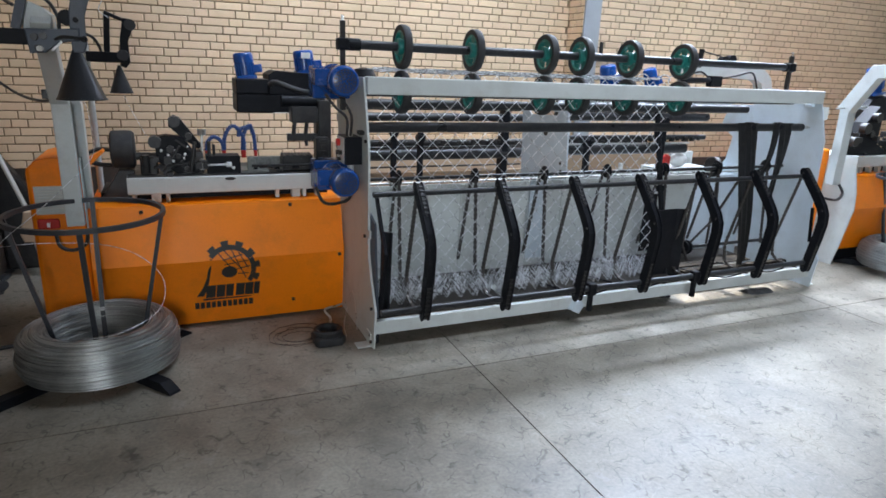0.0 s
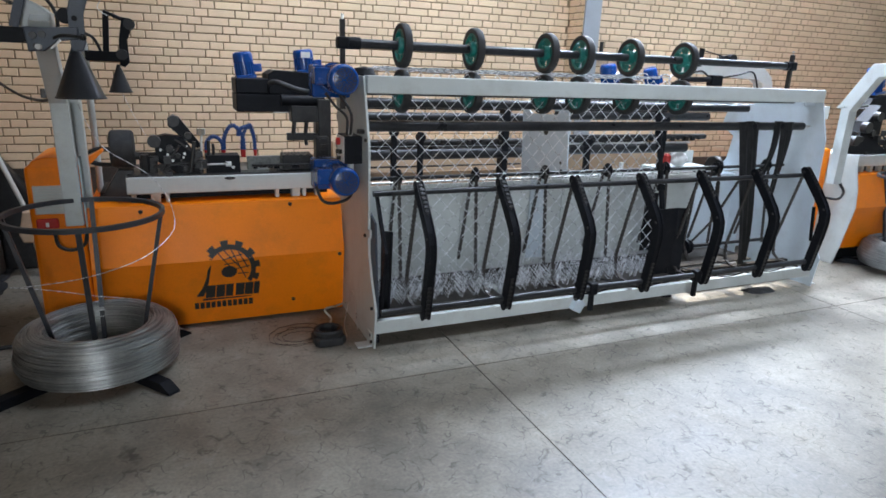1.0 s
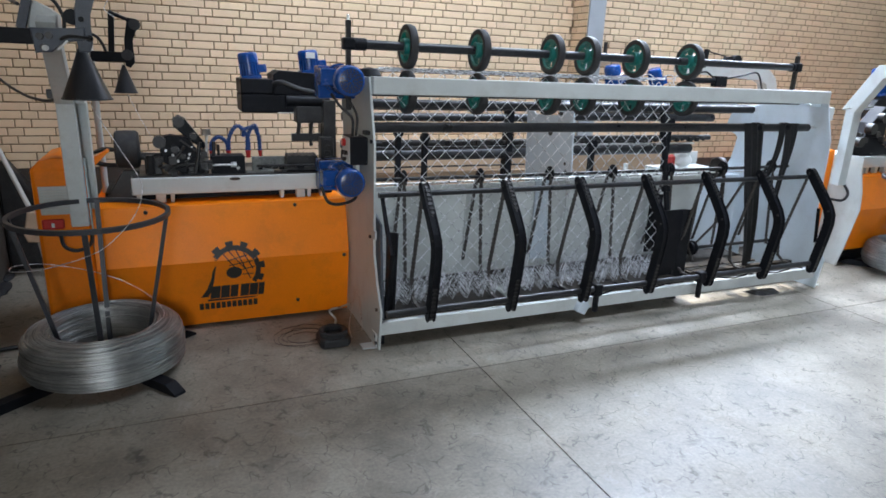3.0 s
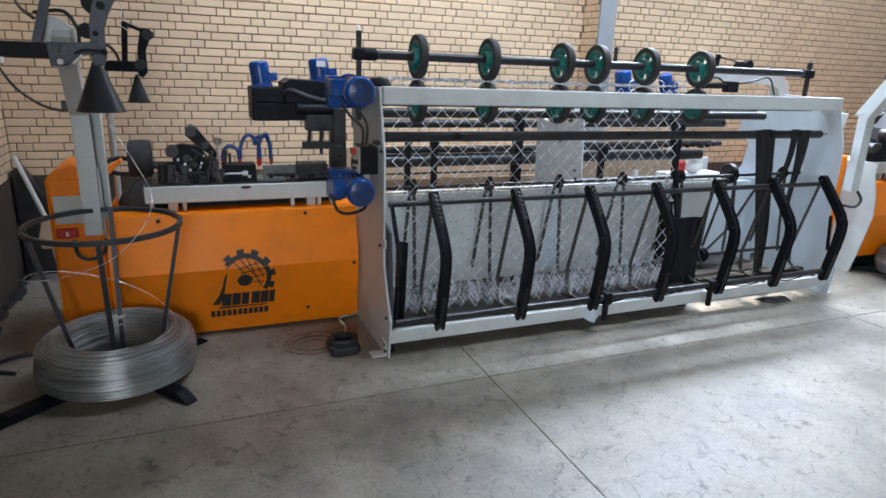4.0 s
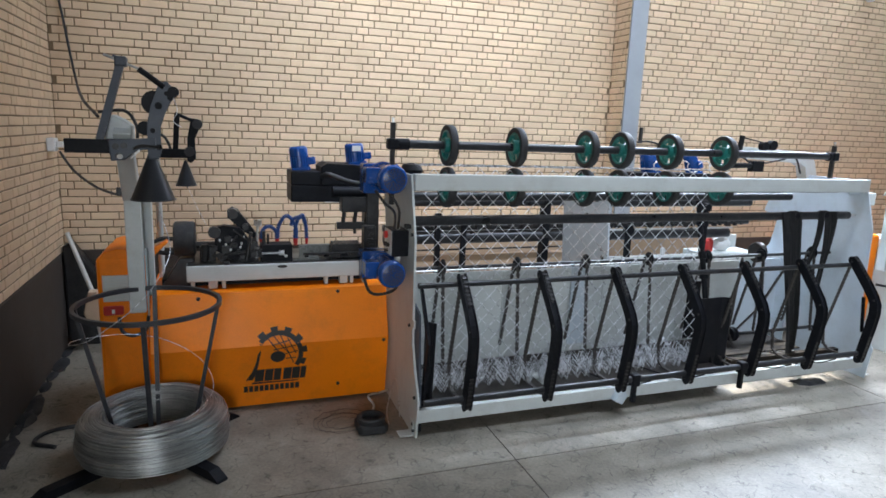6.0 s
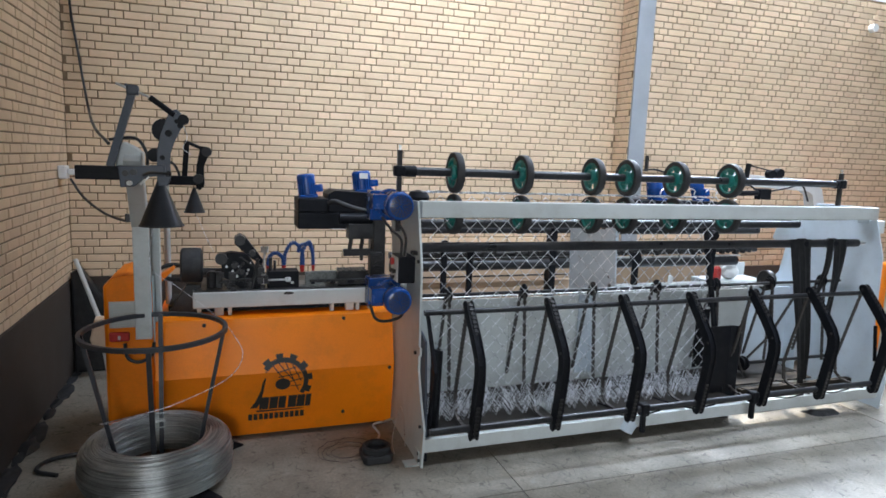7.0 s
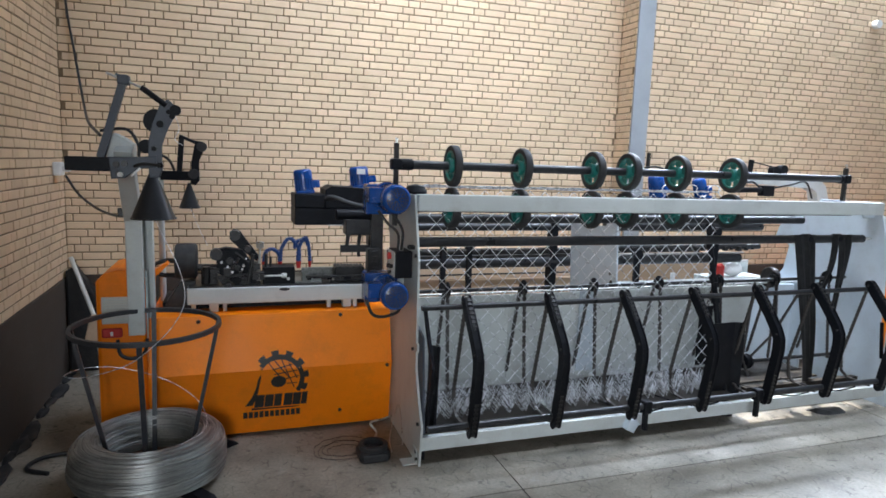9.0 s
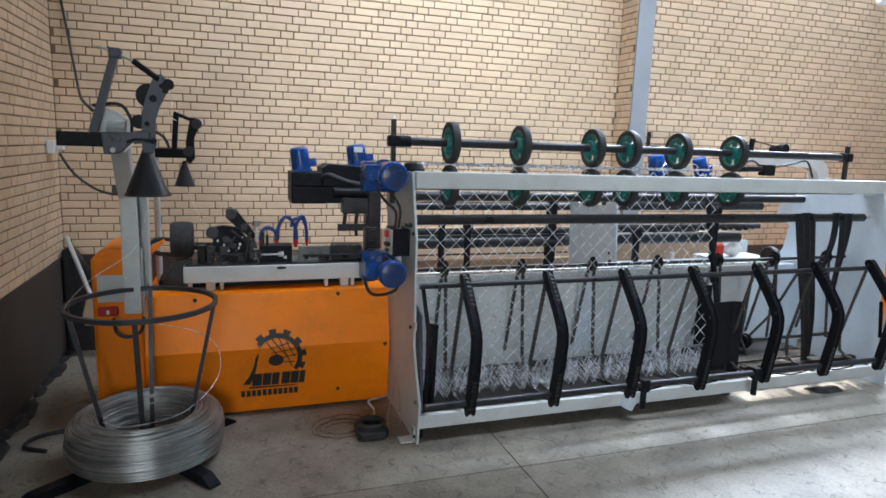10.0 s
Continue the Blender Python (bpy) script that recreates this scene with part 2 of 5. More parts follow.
def tube(bm, pts, r, seg=8, closed=False):
    """A round tube along points, with parallel-carried rings."""
    pts = [Vector(p) for p in pts]
    n = len(pts)
    rings, up = [], None
    for i, p in enumerate(pts):
        if closed:
            d = pts[(i + 1) % n] - pts[i - 1]
        else:
            d = pts[min(i + 1, n - 1)] - pts[max(i - 1, 0)]
        d.normalize()
        if up is None:
            up = d.orthogonal().normalized()
        up = (up - d * up.dot(d))
        up = up.normalized() if up.length > 1e-6 else d.orthogonal().normalized()
        q = d.cross(up)
        rings.append([bm.verts.new(p + (up * math.cos(2 * math.pi * k / seg) + q * math.sin(2 * math.pi * k / seg)) * r) for k in range(seg)])
    for i in range(n if closed else n - 1):
        a, c = rings[i], rings[(i + 1) % n]
        for k in range(seg):
            bm.faces.new((a[k], a[(k + 1) % seg], c[(k + 1) % seg], c[k]))
    if not closed:
        bm.faces.new(rings[0])
        bm.faces.new(list(reversed(rings[-1])))
    return bm


def smooth_path(pts, steps=8):
    """Catmull-Rom through points."""
    p = [Vector(q) for q in pts]
    p = [p[0] * 2 - p[1]] + p + [p[-1] * 2 - p[-2]]
    out = []
    for i in range(1, len(p) - 2):
        for k in range(steps):
            t = k / steps
            a, c, d, e = p[i - 1], p[i], p[i + 1], p[i + 2]
            out.append(0.5 * ((2 * c) + (d - a) * t + (2 * a - 5 * c + 4 * d - e) * t * t + (3 * c - a - 3 * d + e) * t ** 3))
    out.append(p[-2])
    return out


def prism(bm, outline, lo, hi, axis="x", bev=0.0):
    """A plate: an outline in the two other axes, between lo and hi along axis."""
    def at(u, v, w):
        return {"x": (w, u, v), "y": (u, w, v), "z": (u, v, w)}[axis]
    a = [bm.verts.new(at(u, v, lo)) for u, v in outline]
    c = [bm.verts.new(at(u, v, hi)) for u, v in outline]
    fs = [bm.faces.new(a), bm.faces.new(list(reversed(c)))]
    n = len(a)
    for i in range(n):
        fs.append(bm.faces.new((a[i], c[i], c[(i + 1) % n], a[(i + 1) % n])))
    if bev:
        es = list({e for f in fs[:2] for e in f.edges})
        bmesh.ops.bevel(bm, geom=es, offset=bev, segments=2, affect="EDGES", profile=0.5)
    return bm


def lathe(bm, profile, m, seg=32):
    """Turns (radius, height) round z, then places it by m."""
    rings = [[bm.verts.new(m @ Vector((r * math.cos(2 * math.pi * k / seg), r * math.sin(2 * math.pi * k / seg), h))) for k in range(seg)] for r, h in profile]
    for a, c in zip(rings, rings[1:]):
        for k in range(seg):
            bm.faces.new((a[k], a[(k + 1) % seg], c[(k + 1) % seg], c[k]))
    for ring in (rings[0], rings[-1]):
        bm.faces.new(ring)
    return bm


def ring_lathe(bm, profile, m, seg=32):
    """As lathe, with a closed profile: a hollow ring."""
    rings = [[bm.verts.new(m @ Vector((r * math.cos(2 * math.pi * k / seg), r * math.sin(2 * math.pi * k / seg), h))) for k in range(seg)] for r, h in profile]
    for i in range(len(rings)):
        a, c = rings[i], rings[(i + 1) % len(rings)]
        for k in range(seg):
            bm.faces.new((a[k], a[(k + 1) % seg], c[(k + 1) % seg], c[k]))
    return bm


def B():
    return bmesh.new()


ALONG_X = Matrix.Rotation(math.pi / 2, 4, "Y")
ALONG_Y = Matrix.Rotation(math.pi / 2, 4, "X")


def T(x, y, z):
    return Matrix.Translation((x, y, z))

# ---- the hall ----
WALL_Y, CORNER_X, STEP_X, STEP_Y, DADO_Z, TOP_Z = 2.40, -2.28, 2.77, 2.15, 0.753, 3.80
HALL = (CORNER_X, 14.0, -8.0, WALL_Y, 5.6)


def floor():
    root = thing("floor", (0, 0, 0), "grey power-floated concrete floor with saw-cut joints and tyre scuffs", "floor", kind="structure")
    bm = B()
    box(bm, -3, 14.5, -11.5, 3, -0.3, -0.006)
    part("joint_bed", bm, JOINT, root)
    xs = [-3.0] + [0.485 + 3.06 * k for k in range(-1, 5)] + [14.5]
    ys = [-11.5] + [-0.392 - 3.4 * k for k in (3, 2, 1, 0)] + [3.0]
    for i in range(len(xs) - 1):
        for j in range(len(ys) - 1):
            bm = B()
            box(bm, xs[i] + 0.0034, xs[i + 1] - 0.0034, ys[j] + 0.0034, ys[j + 1] - 0.0034, -0.006, 0.0)
            part("slab", bm, CONCRETE, root)


floor()

COURSE, LONG, SHORT, GAP = 0.063, 0.2, 0.098, 0.009


def brick_rows(length, z0, z1, rng):
    """Stretcher and header in turn, each course raked a little past the last: rows of (start, width, z) along a wall."""
    out, k = [], 0
    z = z0
    while z + COURSE <= z1 + 0.03:
        u = (k * 0.0515 + rng.uniform(0.0, 0.008)) % (LONG + SHORT + 2 * GAP) - (LONG + SHORT + 2 * GAP)
        long_next = True
        while u < length:
            w = LONG if long_next else SHORT
            a, c = max(u, 0.0), min(u + w, length)
            if c - a > 0.025:
                out.append((a, c - a, z))
            u += w + GAP + rng.uniform(-0.0015, 0.0015)
            long_next = not long_next
        z += COURSE
        k += 1
    return out


def brick_mesh(name, bricks, rng):
    """Joined bricks in a wall's own space: u along, v up, depth towards -y. Each has a chamfered face."""
    vs, fs = [], []
    for u, w, z in bricks:
        h = COURSE - GAP
        d = rng.uniform(-0.0022, 0.0022)
        t1, t2 = rng.uniform(-0.0012, 0.0012), rng.uniform(-0.0012, 0.0012)
        i = len(vs)
        e = 0.0032
        c = ((u, z + t1), (u + w, z + t2), (u + w, z + h + t2), (u, z + h + t1))
        ins = ((e, e), (-e, e), (-e, -e), (e, -e))
        vs += [(p, 0.012, q) for p, q in c]
        vs += [(p, d + 0.003, q) for p, q in c]
        vs += [(p + a, d, q + b) for (p, q), (a, b) in zip(c, ins)]
        for k in range(4):
            j = (k + 1) % 4
            fs += [(i + k, i + j, i + 4 + j, i + 4 + k), (i + 4 + k, i + 4 + j, i + 8 + j, i + 8 + k)]
        fs.append((i + 8, i + 9, i + 10, i + 11))
    me = bpy.data.meshes.new(name)
    me.from_pydata(vs, [], fs)
    return me


def brick_wall(root, m, length, z0, z1, seed, pick=None):
    """Bricks on a wall. m: from the wall's space to the root's. pick: a stretch (u0, u1, v0, v1) whose bricks stay single."""
    rng = random.Random(seed)
    rows = brick_rows(length, z0, z1, rng)
    lone = []
    if pick:
        lone = [r for r in rows if pick[0] < r[0] < pick[1] and pick[2] < r[2] < pick[3] and abs(r[1] - LONG) < 0.001 or pick[0] < r[0] < pick[1] and pick[2] < r[2] < pick[3] and abs(r[1] - SHORT) < 0.001][:300]
        chosen = set(lone)
        rows = [r for r in rows if r not in chosen]
    me = brick_mesh("brickwork", rows, rng)
    me.materials.append(BRICK)
    ob = new("brickwork", me)
    ob.parent, ob.matrix_basis = root, m
    tagged(ob, kind="stuff")
    shared = {}
    for w in (LONG, SHORT):
        shared[w] = [brick_mesh("brick", [(0, w, 0)], rng) for _ in range(4)]
        for s in shared[w]:
            s.materials.append(BRICK1)
    for u, w, z in lone:
        ob = new("brick", rng.choice(shared[LONG if w > 0.15 else SHORT]))
        ob.parent, ob.matrix_basis = root, m @ T(u, rng.uniform(-0.0015, 0.0015), z)


def walls():
    x1, y0, zr = HALL[1], HALL[2], HALL[4]
    # back wall, two leaves with a step at the column
    north = thing("wall_north", (0, WALL_Y, 0), "buff brick back wall with brown mortar above a cement dado", "wall", kind="structure")
    bm = B()
    box(bm, CORNER_X - 0.3, STEP_X + 0.3, WALL_Y + 0.0055, WALL_Y + 0.3, DADO_Z, TOP_Z)
    box(bm, STEP_X + 0.0055, x1 + 0.3, STEP_Y + 0.0055, WALL_Y, DADO_Z, TOP_Z)
    part("mortar", bm, MORTAR, north)
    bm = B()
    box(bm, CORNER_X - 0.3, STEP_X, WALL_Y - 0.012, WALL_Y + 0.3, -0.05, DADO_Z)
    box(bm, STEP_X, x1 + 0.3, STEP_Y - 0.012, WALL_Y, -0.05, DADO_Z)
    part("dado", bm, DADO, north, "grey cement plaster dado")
    bm = B()
    box(bm, CORNER_X - 0.3, STEP_X, WALL_Y + 0.02, WALL_Y + 0.3, TOP_Z, TOP_Z + 0.05)
    part("coping", bm, DADO, north)
    bm = B()
    box(bm, CORNER_X - 0.3, STEP_X, WALL_Y, WALL_Y + 0.3, TOP_Z + 0.05, zr)
    # unseen upper wall; its lower edge trims the sun patch on the floor
    box(bm, STEP_X, x1 + 0.3, STEP_Y + 0.03, WALL_Y, 5.2, zr)
    part("upper_wall", bm, ROOFM, north)
    # one clerestory bay left open to shape the sun patch, milky sheet added over the others
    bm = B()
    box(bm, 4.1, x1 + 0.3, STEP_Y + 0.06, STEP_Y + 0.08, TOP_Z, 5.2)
    part("clerestory_sheet", bm, MILKY, north, "milky translucent sheet added across the clerestory to hold off the sun")
    # opposite, left and right walls
    west = thing("wall_west", (CORNER_X, 0, 0), "buff brick side wall in shade above a cement dado", "wall", kind="structure")
    bm = B()
    box(bm, CORNER_X - 0.3, CORNER_X - 0.0055, y0 - 0.3, WALL_Y, DADO_Z, TOP_Z)
    part("mortar", bm, MORTAR, west)
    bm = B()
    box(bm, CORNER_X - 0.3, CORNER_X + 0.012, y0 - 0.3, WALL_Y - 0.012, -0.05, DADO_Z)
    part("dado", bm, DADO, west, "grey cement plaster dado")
    bm = B()
    box(bm, CORNER_X - 0.3, CORNER_X, y0 - 0.3, WALL_Y, TOP_Z, zr)
    part("upper_wall", bm, ROOFM, west)
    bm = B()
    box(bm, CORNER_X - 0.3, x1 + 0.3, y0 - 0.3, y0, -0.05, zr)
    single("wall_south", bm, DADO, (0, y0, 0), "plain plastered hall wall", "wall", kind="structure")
    # unseen east wall; the gate opening is added to let sky light in
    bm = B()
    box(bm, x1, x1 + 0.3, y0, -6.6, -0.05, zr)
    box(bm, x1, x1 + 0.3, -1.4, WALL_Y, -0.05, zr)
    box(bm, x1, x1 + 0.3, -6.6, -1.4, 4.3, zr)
    single("wall_east", bm, DADO, (x1, 0, 0), "plain plastered hall wall, unseen, with an added wide gate opening", "wall", kind="structure")
    # unseen roof, added closed so that no sun falls through it
    bm = B()
    box(bm, CORNER_X - 0.3, x1 + 0.3, y0 - 0.3, WALL_Y + 0.02, zr, zr + 0.2)
    single("ceiling", bm, ROOFM, (0, 0, zr), "unseen pale sheet metal roof lining added to close the hall", "ceiling", kind="structure")
    # steel column on the step
    col = thing("steel_column", (STEP_X + 0.09, STEP_Y - 0.02, 0), "grey-blue painted steel column standing at the wall", "column", kind="structure")
    bm = B()
    box(bm, STEP_X + 0.0, STEP_X + 0.185, STEP_Y - 0.035, STEP_Y - 0.022, 0, TOP_Z + 0.6)
    part("flange", bm, COLUMN, col)
    bm = B()
    box(bm, STEP_X + 0.0, STEP_X + 0.185, STEP_Y - 0.022, STEP_Y - 0.013, 0, TOP_Z + 0.6)
    part("edge_plate", bm, COLUMN, col)
    return north, west


NORTH, WEST = walls()

# ---- the mesh take-up frame ----
END_X = 3.78
PLATE = [(0.24, 1.57), (0.128, 1.19), (0.12, 0.56), (0.06, 0.41), (-0.03, 0.25), (0.0, 0.0), (0.74, 0.0), (0.76, 0.9), (0.86, 1.42), (0.76, 1.57)]
RIBS = [0.289 + 0.5445 * k for k in range(7)]
WHEELS = (0.267, 0.73, 1.254, 1.526, 1.929, 2.409)
RIB_LINE = [(0.072, 0.965), (0.035, 0.92), (-0.065, 0.80), (-0.125, 0.722), (-0.152, 0.665), (-0.156, 0.60), (-0.14, 0.48), (-0.112, 0.32), (-0.094, 0.215)]


def rib_outline(line, half):
    """A rounded strip of even width along a bent line."""
    p = [Vector(q) for q in line]
    left, right = [], []
    for i, q in enumerate(p):
        d = (p[min(i + 1, len(p) - 1)] - p[max(i - 1, 0)]).normalized()
        s = Vector((-d.y, d.x)) * half
        left.append(q + s)
        right.append(q - s)

    def cap(c, d):
        s = Vector((-d.y, d.x))
        return [c + (d * math.sin(a) + s * math.cos(a)) * half for a in (0.6, 1.1, 1.57, 2.04, 2.54)]
    end = cap(p[-1], (p[-1] - p[-2]).normalized())
    start = cap(p[0], (p[0] - p[1]).normalized())
    return [tuple(q) for q in left + end + list(reversed(right)) + start]


RIB_SHAPE, RIB_CORE = rib_outline(RIB_LINE, 0.03), rib_outline(RIB_LINE, 0.021)


def bolt(bm, p, axis, r=0.011, h=0.012):
    p = Vector(p)
    rod(bm, p, p + Vector(axis) * h, r, 6)


def wheel(root, x, z):
    m = T(x, 0.34, z) @ ALONG_X
    bm = B()
    ring_lathe(bm, [(0.094, -0.021), (0.114, -0.025), (0.122, -0.022), (0.126, -0.012), (0.126, 0.012), (0.122, 0.022), (0.114, 0.025), (0.094, 0.021)], m, 44)
    tyre = part("feed_wheel", bm, RUBBER, root, "black rubber-tyred feed wheel", smooth=True)
    bm = B()
    ring_lathe(bm, [(0.084, -0.02), (0.096, -0.02), (0.096, 0.02), (0.084, 0.02)], m, 40)
    ring_lathe(bm, [(0.0262, -0.034), (0.044, -0.034), (0.047, -0.028), (0.047, 0.028), (0.044, 0.034), (0.0262, 0.034)], m, 28)
    # web with round holes: spokes between rim and boss
    for k in range(5):
        a0, a1 = 2 * math.pi * (k + 0.18) / 5, 2 * math.pi * (k + 0.82) / 5
        n = 7
        pts = [(0.046, a0 + (a1 - a0) * i / n) for i in range(n + 1)] + [(0.085, a1 + (a0 - a1) * i / n) for i in range(n + 1)]
        vs = [[bm.verts.new(m @ Vector((r * math.cos(a), r * math.sin(a), h))) for r, a in pts] for h in (-0.005, 0.005)]
        bm.faces.new(vs[0])
        bm.faces.new(list(reversed(vs[1])))
        for i in range(len(pts)):
            j = (i + 1) % len(pts)
            bm.faces.new((vs[0][i], vs[1][i], vs[1][j], vs[0][j]))
    part("hub", bm, GREEN, tyre, "green cast wheel hub with spokes", smooth=True)


def sprocket(bm, x, y, z, r=0.034, teeth=11, t=0.012):
    pts = []
    for k in range(teeth):
        for f, rr in ((0, r), (0.3, r * 1.22), (0.55, r * 1.22), (0.85, r)):
            a = 2 * math.pi * (k + f) / teeth
            pts.append((y + rr * math.cos(a), z + rr * math.sin(a)))
    prism(bm, pts, x - t / 2, x + t / 2, "x")


def chain(bm, pts, x, pitch=0.0127, w=0.011, waist=0.74):
    """Roller chain: link after link along a path in the plane x."""
    path = [Vector((x, p[0], p[1])) for p in pts]
    lens = [0.0]
    for a, c in zip(path, path[1:]):
        lens.append(lens[-1] + (c - a).length)

    def at(s):
        for i in range(len(path) - 1):
            if s <= lens[i + 1]:
                f = (s - lens[i]) / max(1e-9, lens[i + 1] - lens[i])
                return path[i].lerp(path[i + 1], f)
        return path[-1]
    n = int(lens[-1] / pitch)
    for i in range(n):
        a, c = at(i * pitch), at((i + 1) * pitch)
        ww = w if i % 2 else w * waist
        flat_bar(bm, a, a + (c - a) * 1.12, ww * 0.8, ww * 1.4, (1, 0, 0))


def take_up_frame():
    root = thing("mesh_take_up_frame", (1.9, 0.3, 0), "pale grey steel mesh take-up frame with black rollers and chevron ribs", "machine")
    for x in (0.0, END_X):
        bm = B()
        prism(bm, PLATE, x, x + 0.014, "x", 0.002)
        plate = part("side_plate", bm, PALE if x else GREY, root, "pale painted steel end plate")
        bm = B()
        s = -1 if x == 0 else 1
        xo = x if x == 0 else x + 0.014
        box(bm, xo + s * 0.001, xo + s * 0.085, 0.03, 0.11, 0.0, 0.008, 0.001)
        box(bm, xo + s * 0.001, xo + s * 0.009, 0.03, 0.11, 0.009, 0.09, 0.001)
        part("foot_bracket", bm, GREY, plate)
        for y, z in ((0.015, 0.25), (0.03, 0.075), (0.02, 0.035), (0.15, 1.22), (0.16, 0.66)):
            bm = B()
            bolt(bm, (xo, y + 0.012, z), (s, 0, 0))
            part("bolt", bm, OILY, plate)
        if x == 0:
            bm = B()
            tube(bm, [(xo - 0.002, 0.2 + 0.012 * i, 1.265 + (0.004 if i % 2 else 0)) for i in range(4)], 0.007, 6)
            bolt(bm, (xo, 0.21, 1.262), (-1, 0, 0), 0.012, 0.03)
            bolt(bm, (xo, 0.25, 1.262), (-1, 0, 0), 0.012, 0.03)
            part("bolt_pair", bm, OILY, plate)
    bm = B()
    box(bm, 0.0155, END_X - 0.0015, 0.2, 0.27, 1.477, 1.575, 0.006)
    part("top_beam", bm, GREY, root, "pale grey box-section top beam")
    bm = B()
    box(bm, END_X - 0.13, END_X - 0.0015, 0.271, 0.36, 1.45, 1.474, 0.003)
    part("beam_bracket", bm, PALE, root)
    bm = B()
    box(bm, 0.0155, END_X - 0.0015, 0.02, 0.06, 0.082, 0.165, 0.004)
    part("sill_beam", bm, GREY, root, "pale grey bottom beam")
    bm = B()
    box(bm, 0.0155, 2.4, 0.0605, 0.70, 0.17, 0.182, 0.002)
    part("tray", bm, TRAYM, root, "greasy dark tray board")
    bm = B()
    box(bm, 0.93, 1.02, 0.07, 0.36, 0.1825, 0.188, 0.001)
    part("tray_strap", bm, WORN, root, "worn steel strip across the tray")
    bm = B()
    box(bm, 2.403, 3.42, 0.31, 0.70, 0.17, 0.182, 0.002)
    part("tray", bm, TRAYM, root)
    bm = B()
    box(bm, 2.63, END_X - 0.002, 0.24, 0.29, 0.13, 0.165, 0.002)
    part("cross_rail", bm, TRAYM, root)
    bm = B()
    box(bm, 0.0155, 3.06, 0.705, 0.712, 0.13, 0.848, 0.001)
    sheet = part("back_sheet", bm, GREY, root, "pale sheet metal back panel")
    for x in (0.86, 1.72, 2.58):
        bm = B()
        box(bm, x, x + 0.03, 0.698, 0.7045, 0.14, 0.84, 0.001)
        part("stiffener", bm, GREY, sheet)
    bm = B()
    box(bm, 1.43, 1.575, 0.688, 0.697, 0.24, 0.852, 0.001)
    part("sheet_strap", bm, PALE, sheet)
    bm = B()
    rod(bm, (0.016, 0.69, 0.868), (3.7, 0.69, 0.868), 0.007)
    part("guide_rod", bm, STEEL, root, "bright steel guide rod")
    for name, y, z, r, a, c in (("top_shaft", 0.34, 1.745, 0.026, -0.07, 3.5), ("lower_shaft", 0.34, 1.487, 0.026, 0.015, 3.6), ("front_roller", 0.27, 1.288, 0.031, 0.015, 3.67), ("upper_rib_pipe", 0.09, 0.925, 0.017, 0.02, 3.6), ("lower_rib_pipe", -0.085, 0.262, 0.02, 0.02, 3.6), ("sprocket_shaft", 0.45, 0.945, 0.012, 0.015, 3.77), ("tension_roller", 0.55, 1.405, 0.03, 0.015, 3.35)):
        bm = B()
        rod(bm, (a, y, z), (c, y, z), r, 24)
        p = part(name, bm, PIPE, root, smooth=True)
        if name == "front_roller":
            bm = B()
            rod(bm, (3.67, y, z), (3.74, y, z), 0.011, 12)
            rod(bm, (3.74, y, z), (3.775, y, z), 0.011, 12, 0.002)
            part("spindle", bm, STEEL, p)
            for xx in (3.09, 3.4):
                bm = B()
                ring_lathe(bm, [(0.0315, -0.03), (0.04, -0.03), (0.04, 0.03), (0.0315, 0.03)], T(xx, y, z) @ ALONG_X, 24)
                part("collar", bm, BLACK, p, smooth=True)
    # posts that carry the top shaft
    for x, z0, z1 in ((-0.09, 1.38, 1.87), (3.5, 1.576, 1.83)):
        bm = B()
        box(bm, x - 0.014, x + 0.014, 0.326, 0.354, z0, z1, 0.003)
        post = part("shaft_post", bm, OILY, root)
        bm = B()
        box(bm, x - 0.034, x + 0.034, 0.305, 0.375, 1.712, 1.778, 0.012)
        rod(bm, (x + (0.03 if x < 1 else -0.03), 0.34, 1.745), (x + (0.1 if x < 1 else -0.06), 0.34, 1.745), 0.034, 16)
        part("bearing_block", bm, BLACK, post)
        bm = B()
        rod(bm, (x, 0.34, z1), (x, 0.34, z1 + 0.03), 0.008, 10)
        part("stud", bm, STEEL, post)
    for z in (1.745, 1.487):
        for x in WHEELS:
            wheel(root, x, z)
    bm = B()
    lathe(bm, [(0.02, 1.5), (0.065, 1.53), (0.075, 1.575), (0.055, 1.61), (0.01, 1.62)], T(0.11, 0.6, 0), 24)
    part("gear_cover", bm, BLACK, root, smooth=True)
    for x in RIBS:
        bm = B()
        prism(bm, RIB_SHAPE, x - 0.024, x - 0.016, "x", 0.0015)
        prism(bm, RIB_SHAPE, x + 0.016, x + 0.024, "x", 0.0015)
        prism(bm, RIB_CORE, x - 0.0155, x + 0.0155, "x")
        rib = part("rib", bm, BLACK, root, "black chevron-shaped double-plate rib")
        bm = B()
        chain(bm, [(-0.098, 0.195), (-0.117, 0.225), (-0.137, 0.34), (-0.15, 0.42)], x, 0.014, 0.018, 0.35)
        part("drive_chain", bm, OILY, rib, "oily roller chain")
        bm = B()
        chain(bm, [(-0.08, 0.825), (0.018, 0.945), (0.05, 0.98), (0.085, 0.98)], x, 0.014, 0.018, 0.35)
        part("drive_chain", bm, OILY, rib, "oily roller chain")
        for y, z in ((0.07, 0.955), (-0.15, 0.7), (-0.09, 0.23)):
            bm = B()
            rod(bm, (x - 0.031, y, z), (x + 0.031, y, z), 0.008, 8)
            part("rivet", bm, OILY, rib)
        # strands behind the rib
        bm = B()
        chain(bm, [(0.085, 0.95), (0.16, 0.66), (0.235, 0.36), (0.22, 0.24), (0.16, 0.205), (-0.03, 0.2)], x, 0.016, 0.017)
        part("cradle_chain", bm, CHAIN, root, "oily roller chain")
        bm = B()
